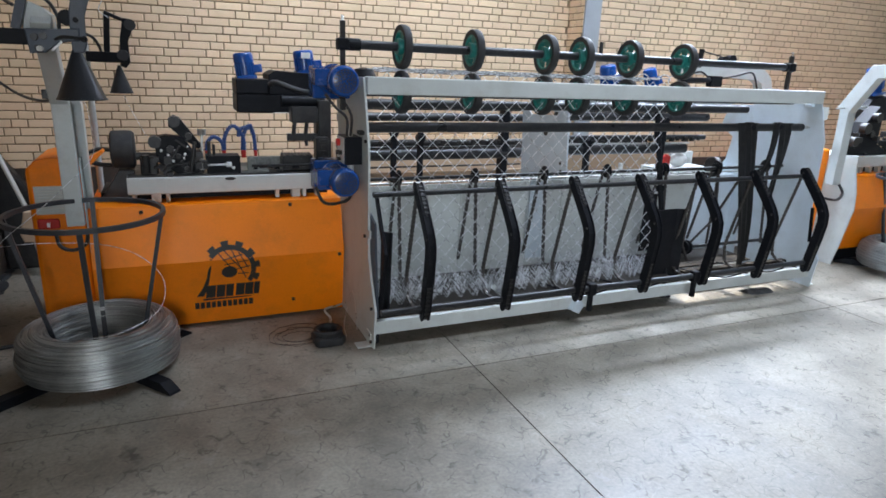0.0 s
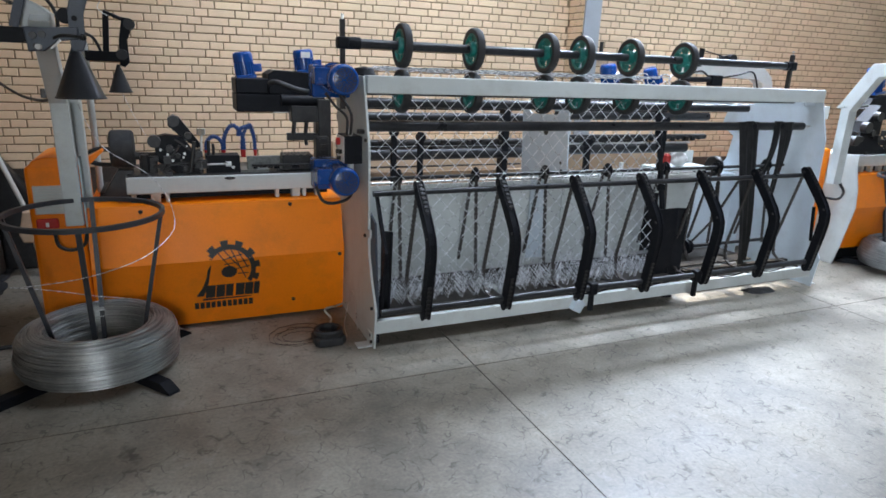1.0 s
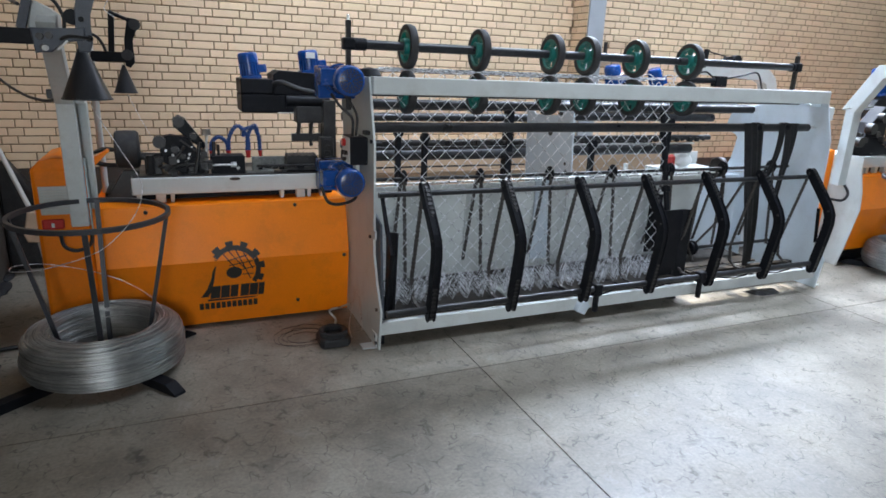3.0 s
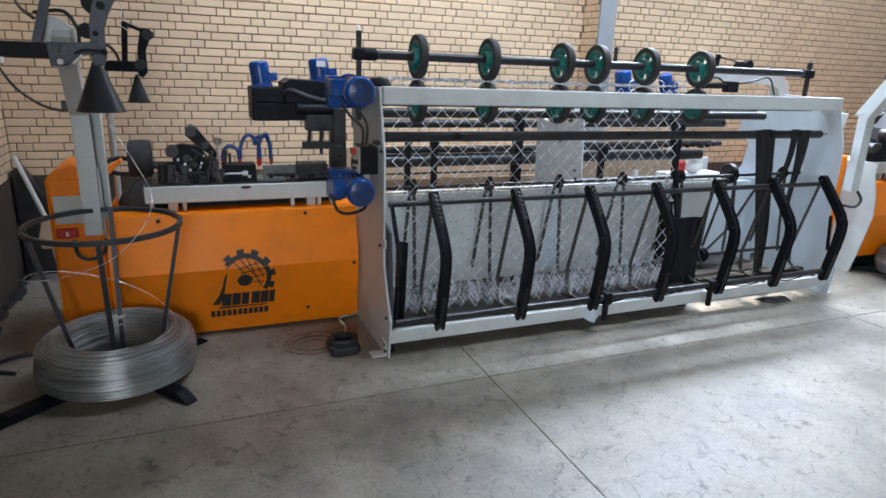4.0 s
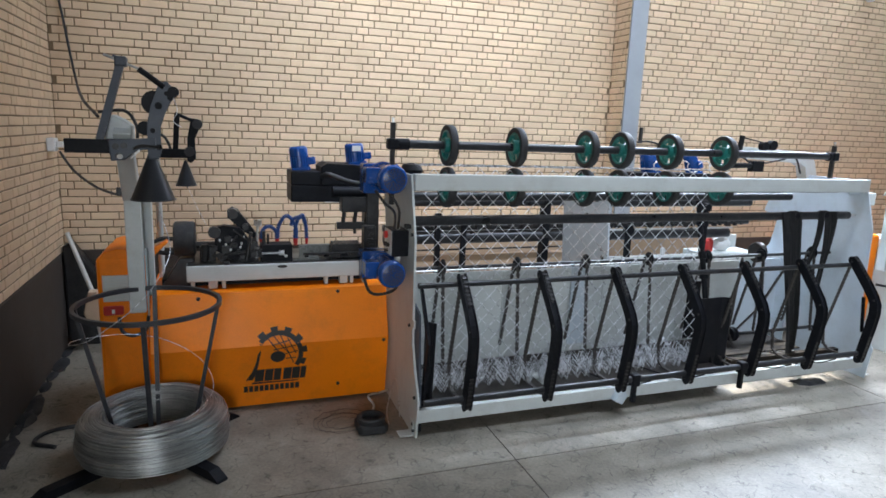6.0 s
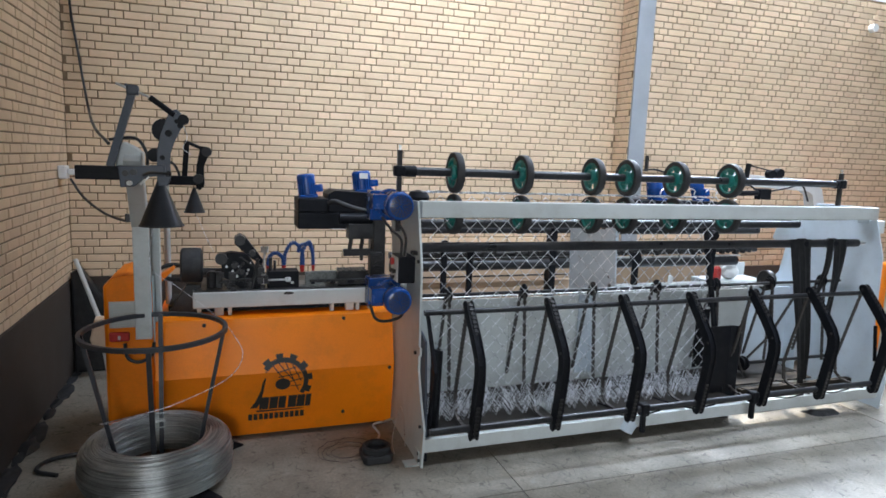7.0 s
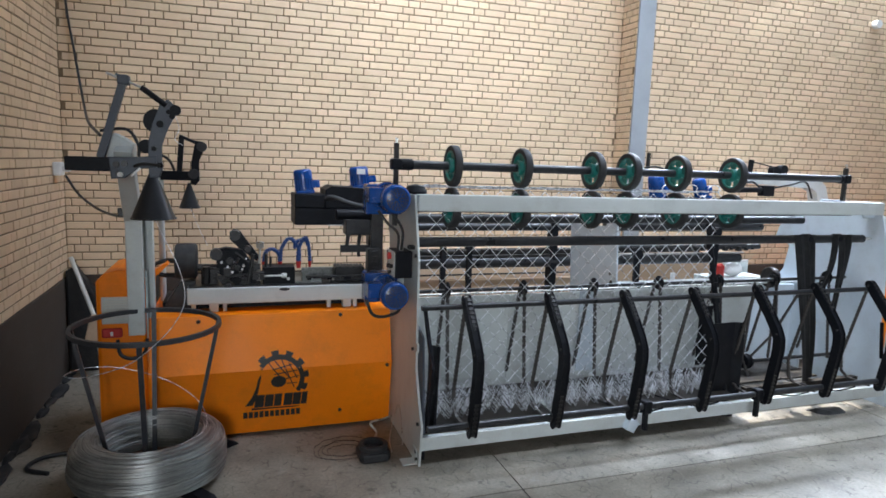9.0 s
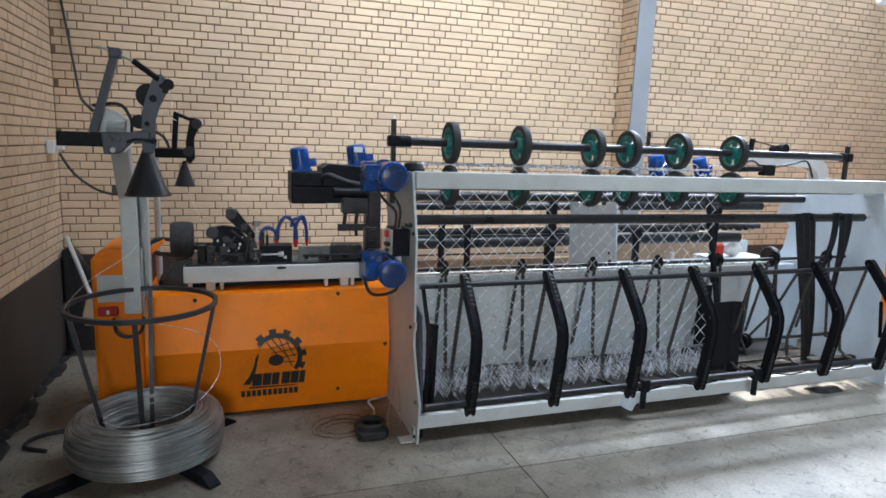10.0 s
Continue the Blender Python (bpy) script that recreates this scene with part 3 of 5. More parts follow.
        chain(bm, [(0.418, 0.94), (0.36, 0.36), (0.35, 0.3)], x, 0.016, 0.016)
        part("return_chain", bm, CHAIN, root, "oily roller chain")
        bm = B()
        chain(bm, [(0.482, 0.94), (0.62, 0.38), (0.64, 0.3)], x, 0.016, 0.016)
        part("return_chain", bm, CHAIN, root, "oily roller chain")
        bm = B()
        sprocket(bm, x, 0.45, 0.945, 0.036)
        prism(bm, [(0.45 + 0.05 * math.cos(a / 16 * 2 * math.pi), 0.95 + 0.052 * math.sin(a / 16 * 2 * math.pi)) for a in range(16)], x + 0.008, x + 0.016, "x")
        part("sprocket", bm, BLACK, root, "black chain sprocket")
    # left end guide
    bm = B()
    prism(bm, [(0.12, 0.93), (0.15, 0.93), (-0.03, 0.62), (0.05, 0.2), (0.02, 0.19), (-0.07, 0.61)], 0.042, 0.06, "x", 0.001)
    part("end_arm", bm, BLACK, root)
    bm = B()
    prism(bm, [(-0.04, 0.73), (0.14, 0.69), (0.15, 0.17), (0.0, 0.22)], 0.085, 0.1, "x", 0.002)
    part("end_guard", bm, BLACK, root, "black sheet steel end guard")
    bm = B()
    prism(bm, [(0.06, 0.76), (0.17, 0.8), (0.17, 0.19), (0.0, 0.19)], 0.02, 0.034, "x", 0.002)
    part("end_shield", bm, SLATE, root)
    bm = B()
    box(bm, 0.02, 0.06, 0.07, 0.12, 0.0, 0.3, 0.003)
    part("end_leg", bm, BLACK, root)
    bm = B()
    box(bm, 0.0, 0.012, 0.09, 0.125, 0.66, 0.71, 0.002)
    part("catch", bm, GREY, root)
    # middle support and panel
    bm = B()
    rod(bm, (2.40, 0.17, 0.0), (2.423, 0.56, 1.4), 0.021, 18)
    post = part("support_post", bm, BLACK, root, "black round support post", smooth=True)
    for z, r in ((0.8, 0.034), (0.95, 0.03), (1.2, 0.03), (0.01, 0.04)):
        bm = B()
        a, d = Vector((2.40, 0.17, 0.0)), Vector((0.023, 0.39, 1.4)) / 1.4
        rod(bm, a + d * (z - 0.01 if z > 0.1 else 0.0), a + d * (z + 0.03), r, 20)
        part("collar", bm, BLACK, post, smooth=True)
    bm = B()
    prism(bm, [(2.2, 0.2), (2.44, 0.215), (2.505, 0.18), (2.512, 0.186), (2.442, 0.223), (2.2, 0.208)], 0.15, 0.69, "z")
    part("guard_panel", bm, BLACK, root, "black bent sheet guard panel")
    bm = B()
    box(bm, 2.32, 2.44, 0.44, 0.448, 0.3, 0.76, 0.001)
    part("guard_panel", bm, BLACK, root, "black sheet guard panel behind the mesh")
    # pulley and small rods at the drive end
    bm = B()
    lathe(bm, [(0.02, -0.03), (0.055, -0.028), (0.06, -0.01), (0.045, -0.004), (0.045, 0.004), (0.06, 0.01), (0.055, 0.028), (0.02, 0.03)], T(2.87, 0.5, 0.275) @ ALONG_X, 26)
    part("pulley", bm, BLACK, root, smooth=True)
    bm = B()
    rod(bm, (2.9, 0.5, 0.275), (3.77, 0.5, 0.275), 0.014, 14)
    part("pulley_shaft", bm, PIPE, root)
    for x, pts in ((2.83, [(0.45, 0.93), (0.5, 0.3), (0.42, 0.18)]), (2.9, [(0.12, 0.9), (0.3, 0.55), (0.5, 0.3)]), (3.05, [(0.45, 0.93), (0.46, 0.3)])):
        bm = B()
        chain(bm, pts, x, 0.016, 0.015)
        part("drop_chain", bm, CHAIN, root, "oily roller chain")
    for x in (1.3, 1.75, 2.55, 3.0):
        bm = B()
        tube(bm, smooth_path([(x, 0.28, 0.2), (x + 0.12, 0.08, 0.19), (x + 0.2, -0.04, 0.2), (x + 0.32, -0.085, 0.235)], 6), 0.006, 6)
        part("hook_rod", bm, BLACK, root)
    # lever hangers on the lower pipe
    for x in (1.49, 2.4):
        bm = B()
        box(bm, x - 0.03, x + 0.03, -0.115, -0.055, 0.215, 0.3, 0.01)
        box(bm, x - 0.015, x + 0.015, -0.1, -0.07, 0.1, 0.22, 0.004)
        part("pipe_clamp", bm, BLACK, root)
    bm = B()
    prism(bm, [(1.39, 0.09), (1.45, 0.06), (1.49, 0.12), (1.46, 0.16), (1.42, 0.155)], -0.035, 0.018, "y", 0.004)
    part("stop_block", bm, PALE, root)
    bm = B()
    rod(bm, (3.6, -0.02, 0.69), (3.6, -0.05, 0.42), 0.013, 12)
    strut = part("gas_strut", bm, BLACK, root)
    bm = B()
    rod(bm, (3.6, -0.05, 0.42), (3.6, -0.07, 0.26), 0.006, 10)
    part("strut_rod", bm, STEEL, strut)
    bm = B()
    lathe(bm, [(0.015, -0.028), (0.08, -0.028), (0.088, -0.02), (0.088, 0.02), (0.08, 0.028), (0.015, 0.028)], T(3.3, 0.75, 0.9) @ ALONG_X, 28)
    part("belt_pulley", bm, OILY, root, "dark belt pulley", smooth=True)
    # black webbing straps over the front roller
    for x, w, z1, lean, fold in ((2.97, 0.09, 0.18, 0.2, -0.02), (3.04, 0.09, 0.2, 0.22, 0.03), (3.1, 0.08, 0.175, 0.2, 0.06), (3.36, 0.075, 0.84, -0.06, 0.05), (3.42, 0.075, 0.62, 0.0, 0.03), (3.49, 0.07, 0.72, -0.04, 0.06)):
        bm = B()
        n = 14
        rows = []
        for i in range(n + 1):
            f = i / n
            z = 1.325 + (z1 - 1.325) * f
            y = 0.236 + fold * f - 0.03 * math.sin(3 * f)
            xx = x + lean * f + 0.006 * math.sin(7 * f + x * 9)
            ww = w * (1 - 0.25 * f)
            rows.append([bm.verts.new((xx + ww * (k / 3 - 0.5), y + 0.006 * math.sin(k * 2.1 + 5 * f), z)) for k in range(4)])
        fr = [bm.faces.new((a[k], a[k + 1], c[k + 1], c[k])) for a, c in zip(rows, rows[1:]) for k in range(3)]
        bmesh.ops.solidify(bm, geom=fr, thickness=0.004)
        part("strap", bm, RUBBER, root, "black webbing strap hanging from the roller")
    return root


FRAME = take_up_frame()


# ---- chain-link mesh ----
MESH_W, MESH_H, MESH_Y = 0.104, 0.104, 0.33


def mesh_panel():
    root = thing("chain_link_mesh", (1.2, MESH_Y, 0.25), "galvanised chain-link mesh hanging in the frame and bunched below", "wire mesh")
    x0, n = 0.12, 21

    def wire_row(phase, half, jitter, rng):
        bm = B()
        pts = []
        for i in range(2 * n + 1):
            up = (i + phase) % 2
            pts.append(Vector((x0 + i * MESH_W / 2 + rng.uniform(-jitter, jitter), MESH_Y + (0.0022 if up else -0.0022), up * half)))
        tube(bm, pts, 0.0028, 5)
        return bm
    z, k = 1.60, 0
    rng = random.Random(5)
    half = MESH_H / 2
    while z > 0.40:
        bm = wire_row(k % 2, half, 0.0015, rng)
        bmesh.ops.transform(bm, matrix=T(0, 0.02 * math.sin(k * 0.21), z - half), verts=bm.verts)
        part("woven_wire", bm, ZINC, root)
        z -= half
        k += 1
    # over the wheels towards the back
    for j in range(7):
        bm = B()
        y, zz = MESH_Y + 0.01 + j * half, 1.622 - 0.004 * j
        tube(bm, [Vector((x0 + i * MESH_W / 2, y + (i + j) % 2 * half, zz + rng.uniform(0, 0.006))) for i in range(2 * n + 1)], 0.0031, 5)
        part("woven_wire", bm, ZINC, root)
    # loose mesh squeezed into folds on the tray: nested zigzag rows, lump by lump
    bm = B()
    for layer in range(2):
        c = 0.13
        while c < 2.3:
            high, phase, back = rng.uniform(0.3, 0.36), rng.randint(0, 1), 0.06 * layer + rng.uniform(0, 0.025)
            lean = rng.uniform(-0.25, 0.25)
            rows = 7
            for row in range(rows):
                z = 0.212 + (high - 0.212) * row / (rows - 1)
                y = 0.31 - 0.115 * math.sqrt(max(0.05, 1 - ((z - 0.255) / 0.105) ** 2)) + back
                slip = lean * (z - 0.27) + rng.uniform(-0.005, 0.005)
                pts = []
                for i in range(6):
                    f = 1 if (i + phase) % 2 else -1
                    pts.append(Vector((max(0.035, c + slip + (i - 2.5) * 0.044), y + f * 0.012 + rng.uniform(-0.004, 0.004), max(0.186, z + f * 0.03 + rng.uniform(-0.004, 0.004)))))
                tube(bm, pts, 0.002, 4)
            c += rng.uniform(0.13, 0.18)
    part("bunched_mesh", bm, ZINC, root, "folded roll of loose mesh", kind="stuff")


mesh_panel()

# ---- the weaving unit ----
def panel_y(z):
    """The front of the orange cabinet: two planes that meet in a ridge."""
    return 0.29 + (0.55 - z) / 0.39 * 0.055 if z < 0.55 else 0.29 + (z - 0.55) / 0.308 * 0.09


def hull(bm, pts, off=0.0015, depth=0.001):
    """A thin painted shape on the cabinet's front from (x, z) corners."""
    a = [bm.verts.new((x, panel_y(z) - off, z)) for x, z in pts]
    c = [bm.verts.new((x, panel_y(z) - off + depth, z)) for x, z in pts]
    bm.faces.new(a)
    bm.faces.new(list(reversed(c)))
    for i in range(len(a)):
        j = (i + 1) % len(a)
        bm.faces.new((a[i], c[i], c[j], a[j]))


def stroke(bm, a, c, w):
    a, c = Vector(a), Vector(c)
    n = max(1, int((c - a).length / 0.02))
    d = (c - a).normalized()
    q = Vector((-d.y, d.x)) * w / 2
    for i in range(n):
        p, r = a.lerp(c, i / n), a.lerp(c, (i + 1) / n)
        hull(bm, [p + q, p - q, r - q, r + q])


def emblem(root):
    """A toothed arc with a net and a disc over two bars."""
    cx, cz, ri, ro = -0.765, 0.487, 0.115, 0.143
    bm = B()
    n = 60
    a0, a1 = radians(-38), radians(142)
    for i in range(n):
        p, r = a0 + (a1 - a0) * i / n, a0 + (a1 - a0) * (i + 1) / n
        tooth = ro + (0.024 if (i % 10) in (3, 4, 5, 6, 7) else 0)
        hull(bm, [(cx + ri * math.cos(p), cz + ri * math.sin(p)), (cx + ri * math.cos(r), cz + ri * math.sin(r)), (cx + tooth * math.cos(r), cz + tooth * math.sin(r)), (cx + tooth * math.cos(p), cz + tooth * math.sin(p))])
    part("gear_emblem", bm, INK, root, "black toothed wheel emblem")
    bm = B()
    hull(bm, [(cx - 0.005 + 0.043 * math.cos(k / 20 * 2 * math.pi), cz - 0.015 + 0.036 * math.sin(k / 20 * 2 * math.pi)) for k in range(20)], 0.0018)
    part("emblem_disc", bm, INK, root)
    bm = B()
    for a, c in (((-0.06, 0.1), (0.02, -0.01)), ((-0.03, 0.115), (0.06, 0.0)), ((0.01, 0.118), (0.085, -0.06)), ((0.05, 0.1), (0.1, 0.0)), ((-0.04, 0.06), (0.07, 0.085)), ((-0.03, 0.03), (0.1, 0.05)), ((0.02, -0.005), (0.11, 0.015)), ((0.04, -0.03), (0.1, -0.03))):
        stroke(bm, (cx + a[0], cz + a[1]), (cx + c[0], cz + c[1]), 0.006)
    part("emblem_net", bm, INK, root)
    bm = B()
    hull(bm, [(-0.872, 0.56), (-0.858, 0.556), (-0.882, 0.42), (-0.90, 0.36), (-0.915, 0.33), (-0.955, 0.33), (-0.92, 0.38), (-0.895, 0.44)], 0.0018)
    part("emblem_leg", bm, INK, root)
    # plain bars under the emblem
    for i, (a, w) in enumerate(((-0.898, 0.05), (-0.842, 0.046), (-0.79, 0.04), (-0.735, 0.046), (-0.684, 0.044), (-0.634, 0.03))):
        bm = B()
        hull(bm, [(a - 0.008, 0.317), (a + w - 0.006, 0.317), (a + w + 0.002, 0.395), (a, 0.395)], 0.0018)
        part("lettering_bar", bm, INK, root)
    bm = B()
    hull(bm, [(-0.92, 0.302), (-0.67, 0.302), (-0.64, 0.309), (-0.92, 0.314)], 0.0018)
    part("underline_bar", bm, INK, root)
    for i in range(11):
        a = -0.966 + i * 0.0297
        bm = B()
        hull(bm, [(a, 0.252), (a + 0.023, 0.252), (a + 0.023, 0.291), (a, 0.291)], 0.0018)
        part("lower_bar", bm, INK, root)


def horizontal_motor(root, x, y, z, r, side):
    """A fan-cooled motor whose fan cover faces the front."""
    bm = B()
    lathe(bm, [(r * 0.8, 0.0), (r * 0.9, 0.005), (r * 0.97, 0.016), (r, 0.03), (r, 0.075), (r * 0.97, 0.08)], T(x, y, z) @ Matrix.Rotation(-math.pi / 2, 4, "X"), 36)
    cover = part("motor", bm, BLUE, root, "blue electric motor with a fan cover", smooth=True)
    bm = B()
    for k in range(24):
        a = 2 * math.pi * k / 24
        c, s = math.cos(a), math.sin(a)
        flat_bar(bm, (x + c * r * 0.86, y + 0.083, z + s * r * 0.86), (x + c * r * 0.86, y + 0.25, z + s * r * 0.86), 0.004, r * 0.2, (c, 0, s))
    rod(bm, (x, y + 0.08, z), (x, y + 0.26, z), r * 0.84, 28)
    rod(bm, (x, y + 0.25, z), (x, y + 0.28, z), r * 1.05, 28)
    part("finned_body", bm, BLUE, cover)
    bm = B()
    for k in range(5):
        for j in range(3 + k * 4):
            a = 2 * math.pi * j / (3 + k * 4) + k * 0.4
            rr = r * (0.14 + 0.14 * k)
            p = Vector((x + rr * math.cos(a), y - 0.001, z + rr * math.sin(a)))
            d = Vector((-math.sin(a), 0, math.cos(a))) * r * 0.085
            if rr < r * 0.75:
                flat_bar(bm, p - d, p + d, 0.0075, 0.006, (0, 1, 0))
    part("fan_grille", bm, INK, cover)
    bm = B()
    box(bm, x + side * (r * 0.9 + 0.016) - 0.05, x + side * (r * 0.9 + 0.016) + 0.04, y + 0.1, y + 0.2, z - 0.03, z + 0.06, 0.006)
    part("terminal_box", bm, BLUE, cover)
    return cover


def vertical_motor(root, x, y, z, r, h, lean=0.0):
    """A small finned motor that leans by some degrees towards -x."""
    tip = T(x, y, z) @ Matrix.Rotation(radians(-lean), 4, "Y") @ T(-x, -y, -z)

    def leaning(name, bm, mt, parent, label="", smooth=False):
        bm.transform(tip)
        return part(name, bm, mt, parent, label, smooth)
    bm = B()
    lathe(bm, [(r * 0.9, z), (r * 0.9, z + h * 0.55), (r, z + h * 0.56), (r, z + h * 0.86), (r * 0.93, z + h * 0.95), (r * 0.8, z + h), (r * 0.3, z + h * 1.01)], T(x, y, 0), 28)
    mo = leaning("spindle_motor", bm, BLUE, root, "small blue motor set nearly upright", True)
    for k in range(18):
        a = 2 * math.pi * k / 18
        bm = B()
        flat_bar(bm, (x + r * 0.93 * math.cos(a), y + r * 0.93 * math.sin(a), z + 0.005), (x + r * 0.93 * math.cos(a), y + r * 0.93 * math.sin(a), z + h * 0.54), 0.004, r * 0.14, (math.cos(a), math.sin(a), 0))
        leaning("fin", bm, BLUE, mo)
    bm = B()
    box(bm, x + r * 0.6, x + r * 1.7, y - 0.03, y + 0.03, z + h * 0.1, z + h * 0.45, 0.004)
    leaning("terminal_box", bm, BLUE, mo)
    bm = B()
    box(bm, x - r * 1.0, x + r * 1.0, y - r, y + r, z - 0.02, z + 0.004, 0.004)
    leaning("flange", bm, BLUE, mo)


def weaving_unit():
    SET_BACK[0] = BACK
    root = thing("wire_weaving_unit", (-0.9, 0.95, 0.02), "orange steel wire-weaving machine with a pale bed and oily black mechanism", "machine")
    bm = B()
    prism(bm, [(0.345, 0.16), (0.29, 0.55), (0.38, 0.858), (0.95, 0.858), (0.95, 0.16)], -1.455, -0.1, "x", 0.004)
    cab = part("cabinet", bm, ORANGE, root, "orange painted sheet steel cabinet")
    bm = B()
    box(bm, -1.44, -0.12, 0.45, 0.93, 0.143, 0.158)
    part("plinth", bm, BLACK, cab)
    for x, z in ((-0.405, 0.835), (-0.409, 0.255), (-0.13, 0.53), (-1.2, 0.83)):
        bm = B()
        lathe(bm, [(0.011, 0.0), (0.011, 0.006), (0.004, 0.009)], T(x, panel_y(z), z) @ ALONG_Y, 12)
        part("screw", bm, INK, cab)
    emblem(cab)
    bm = B()
    box(bm, -1.7, -1.46, 0.335, 0.82, 0.16, 1.09, 0.02)
    ec = part("end_cabinet", bm, ORANGE, root, "orange end cabinet with a vent and a red switch")
    bm = B()
    prism(bm, [(-1.69, 1.08), (-1.66, 1.118), (-1.6, 1.135), (-1.47, 1.13), (-1.47, 1.08)], 0.34, 0.8, "y", 0.004)
    part("hood", bm, ORANGE, ec)
    bm = B()
    box(bm, -1.672, -1.53, 0.327, 0.334, 0.85, 0.995, 0.002)
    vent = part("vent", bm, LABEL, ec, "pale louvred vent")
    bm = B()
    for k in range(9):
        box(bm, -1.664, -1.538, 0.3235, 0.3265, 0.858 + k * 0.0148, 0.866 + k * 0.0148)
    part("louvre", bm, GREY, vent)
    bm = B()
    box(bm, -1.675, -1.575, 0.316, 0.334, 0.775, 0.828, 0.01)
    sw = part("switch_box", bm, RED, ec, "red isolator switch")
    bm = B()
    box(bm, -1.632, -1.618, 0.311, 0.3155, 0.787, 0.81, 0.002)
    part("switch_toggle", bm, WHITE, sw)
    bm = B()
    tube(bm, smooth_path([(-1.6, 0.32, 0.765), (-1.585, 0.3, 0.69), (-1.53, 0.29, 0.665), (-1.47, 0.3, 0.69), (-1.455, 0.33, 0.76)]), 0.009, 8)
    part("switch_cable", bm, CABLE, ec)
    # end plate beside the post
    bm = B()
    prism(bm, [(0.34, 0.62), (0.33, 1.13), (0.62, 1.13), (0.62, 0.62)], -1.458, -1.452, "x")
    part("end_plate", bm, GREY, root)
    bm = B()
    prism(bm, [(-1.455, 1.1), (-1.36, 1.16), (-1.35, 1.15), (-1.44, 1.06)], 0.416, 0.5, "y", 0.002)
    part("orange_flap", bm, ORANGE, root)
    # bed
    bm = B()
    box(bm, -1.262, -0.2, 0.45, 0.9, 0.908, 1.002, 0.006)
    bed = part("bed", bm, GREY, root, "pale grey machine bed")
    for x in (-1.23, -1.12, -1.06, -0.46, -0.35, -0.3, -0.22):
        w = 0.025 if x in (-1.12, -0.35) else 0.011
        bm = B()
        box(bm, x - w, x + w, 0.47, 0.52, 0.859, 0.907, 0.002)
        part("bed_foot", bm, GREY, bed)
    # black box puts the shade of the gap between bed and cabinet into colour
    bm = B()
    box(bm, -1.4, -0.14, 0.56, 0.9, 0.86, 0.906)
    part("under_bed", bm, BLACK, bed)
    bm = B()
    prism(bm, [(-0.725 + 0.03 * math.cos(k / 16 * 2 * math.pi) * (1.0), 0.985 + 0.009 * math.sin(k / 16 * 2 * math.pi)) for k in range(16)], 0.4475, 0.4495, "y")
    part("bed_slot", bm, INK, bed)
    # dark sheet added over the bed, whose top came out too bright
    bm = B()
    box(bm, -1.255, -0.205, 0.462, 0.89, 1.0025, 1.008, 0.001)
    part("bed_top", bm, OILY, bed, "dark sheet added over the top of the bed")
    # drum and drive
    bm = B()
    lathe(bm, [(0.02, -0.06), (0.09, -0.06), (0.102, -0.05), (0.104, 0.0), (0.102, 0.05), (0.09, 0.06), (0.02, 0.06)], T(-1.27, 0.6, 1.14) @ ALONG_X, 36)
    part("drive_drum", bm, RUBBER, root, "black drive drum", smooth=True)
    bm = B()
    rod(bm, (-1.21, 0.6, 1.1), (-0.88, 0.6, 1.09), 0.022, 16)
    box(bm, -1.19, -1.1, 0.55, 0.65, 1.0, 1.1, 0.008)
    rod(bm, (-1.16, 0.5, 1.02), (-1.16, 0.5, 1.12), 0.02, 12)
    part("drive_shaft", bm, OILY, root)
    bm = B()
    prism(bm, [(-1.4, 0.87), (-1.24, 0.87), (-1.22, 1.03), (-1.3, 1.03)], 0.55, 0.66, "y", 0.004)
    part("drum_bracket", bm, OILY, root)
    # wire head: slanting body with rollers
    bm = B()
    prism(bm, [(-1.11, 1.21), (-1.05, 1.225), (-0.96, 1.21), (-0.86, 1.06), (-0.86, 1.0), (-0.99, 1.0), (-1.1, 1.08)], 0.52, 0.6, "y", 0.006)
    prism(bm, [(-1.03, 1.31), (-1.0, 1.33), (-0.97, 1.315), (-0.86, 1.16), (-0.88, 1.14), (-0.96, 1.2), (-1.03, 1.27)], 0.56, 0.62, "y", 0.005)
    head = part("wire_head", bm, BLACK, root, "oily black wire-forming head")
    for x, z, r in ((-1.105, 1.19, 0.034), (-1.0, 1.3, 0.03), (-1.03, 1.15, 0.02), (-0.99, 1.11, 0.014), (-0.9, 1.1, 0.02), (-0.95, 1.04, 0.014), (-0.93, 1.22, 0.018)):
        bm = B()
        rod(bm, (x, 0.49, z), (x, 0.54, z), r, 18)
        part("head_roller", bm, OILY, head)
    bm = B()
    rod(bm, (-0.87, 0.51, 1.03), (-0.86, 0.51, 1.24), 0.007, 10)
    rod(bm, (-0.86, 0.51, 1.225), (-0.86, 0.51, 1.26), 0.022, 8)
    rod(bm, (-0.87, 0.51, 1.03), (-0.87, 0.51, 1.1), 0.013, 8)
    part("adjuster", bm, STEEL, head)
    rng = random.Random(3)
    for _ in range(26):
        x, z = rng.uniform(-1.13, -0.84), rng.uniform(1.0, 1.12)
        s = rng.uniform(0.008, 0.022)
        y = rng.uniform(0.47, 0.62)
        bm = B()
        box(bm, x - s, x + s, y - s, y + s, z - s, z + s, 0.002)
        part("head_block", bm, OILY, head)
    for _ in range(16):
        x, z = rng.uniform(-1.08, -0.88), rng.uniform(1.05, 1.2)
        bm = B()
        rod(bm, (x, 0.50, z), (x, 0.525, z), rng.uniform(0.005, 0.009), 6)
        part("head_bolt", bm, STEEL if rng.random() < 0.4 else OILY, head)
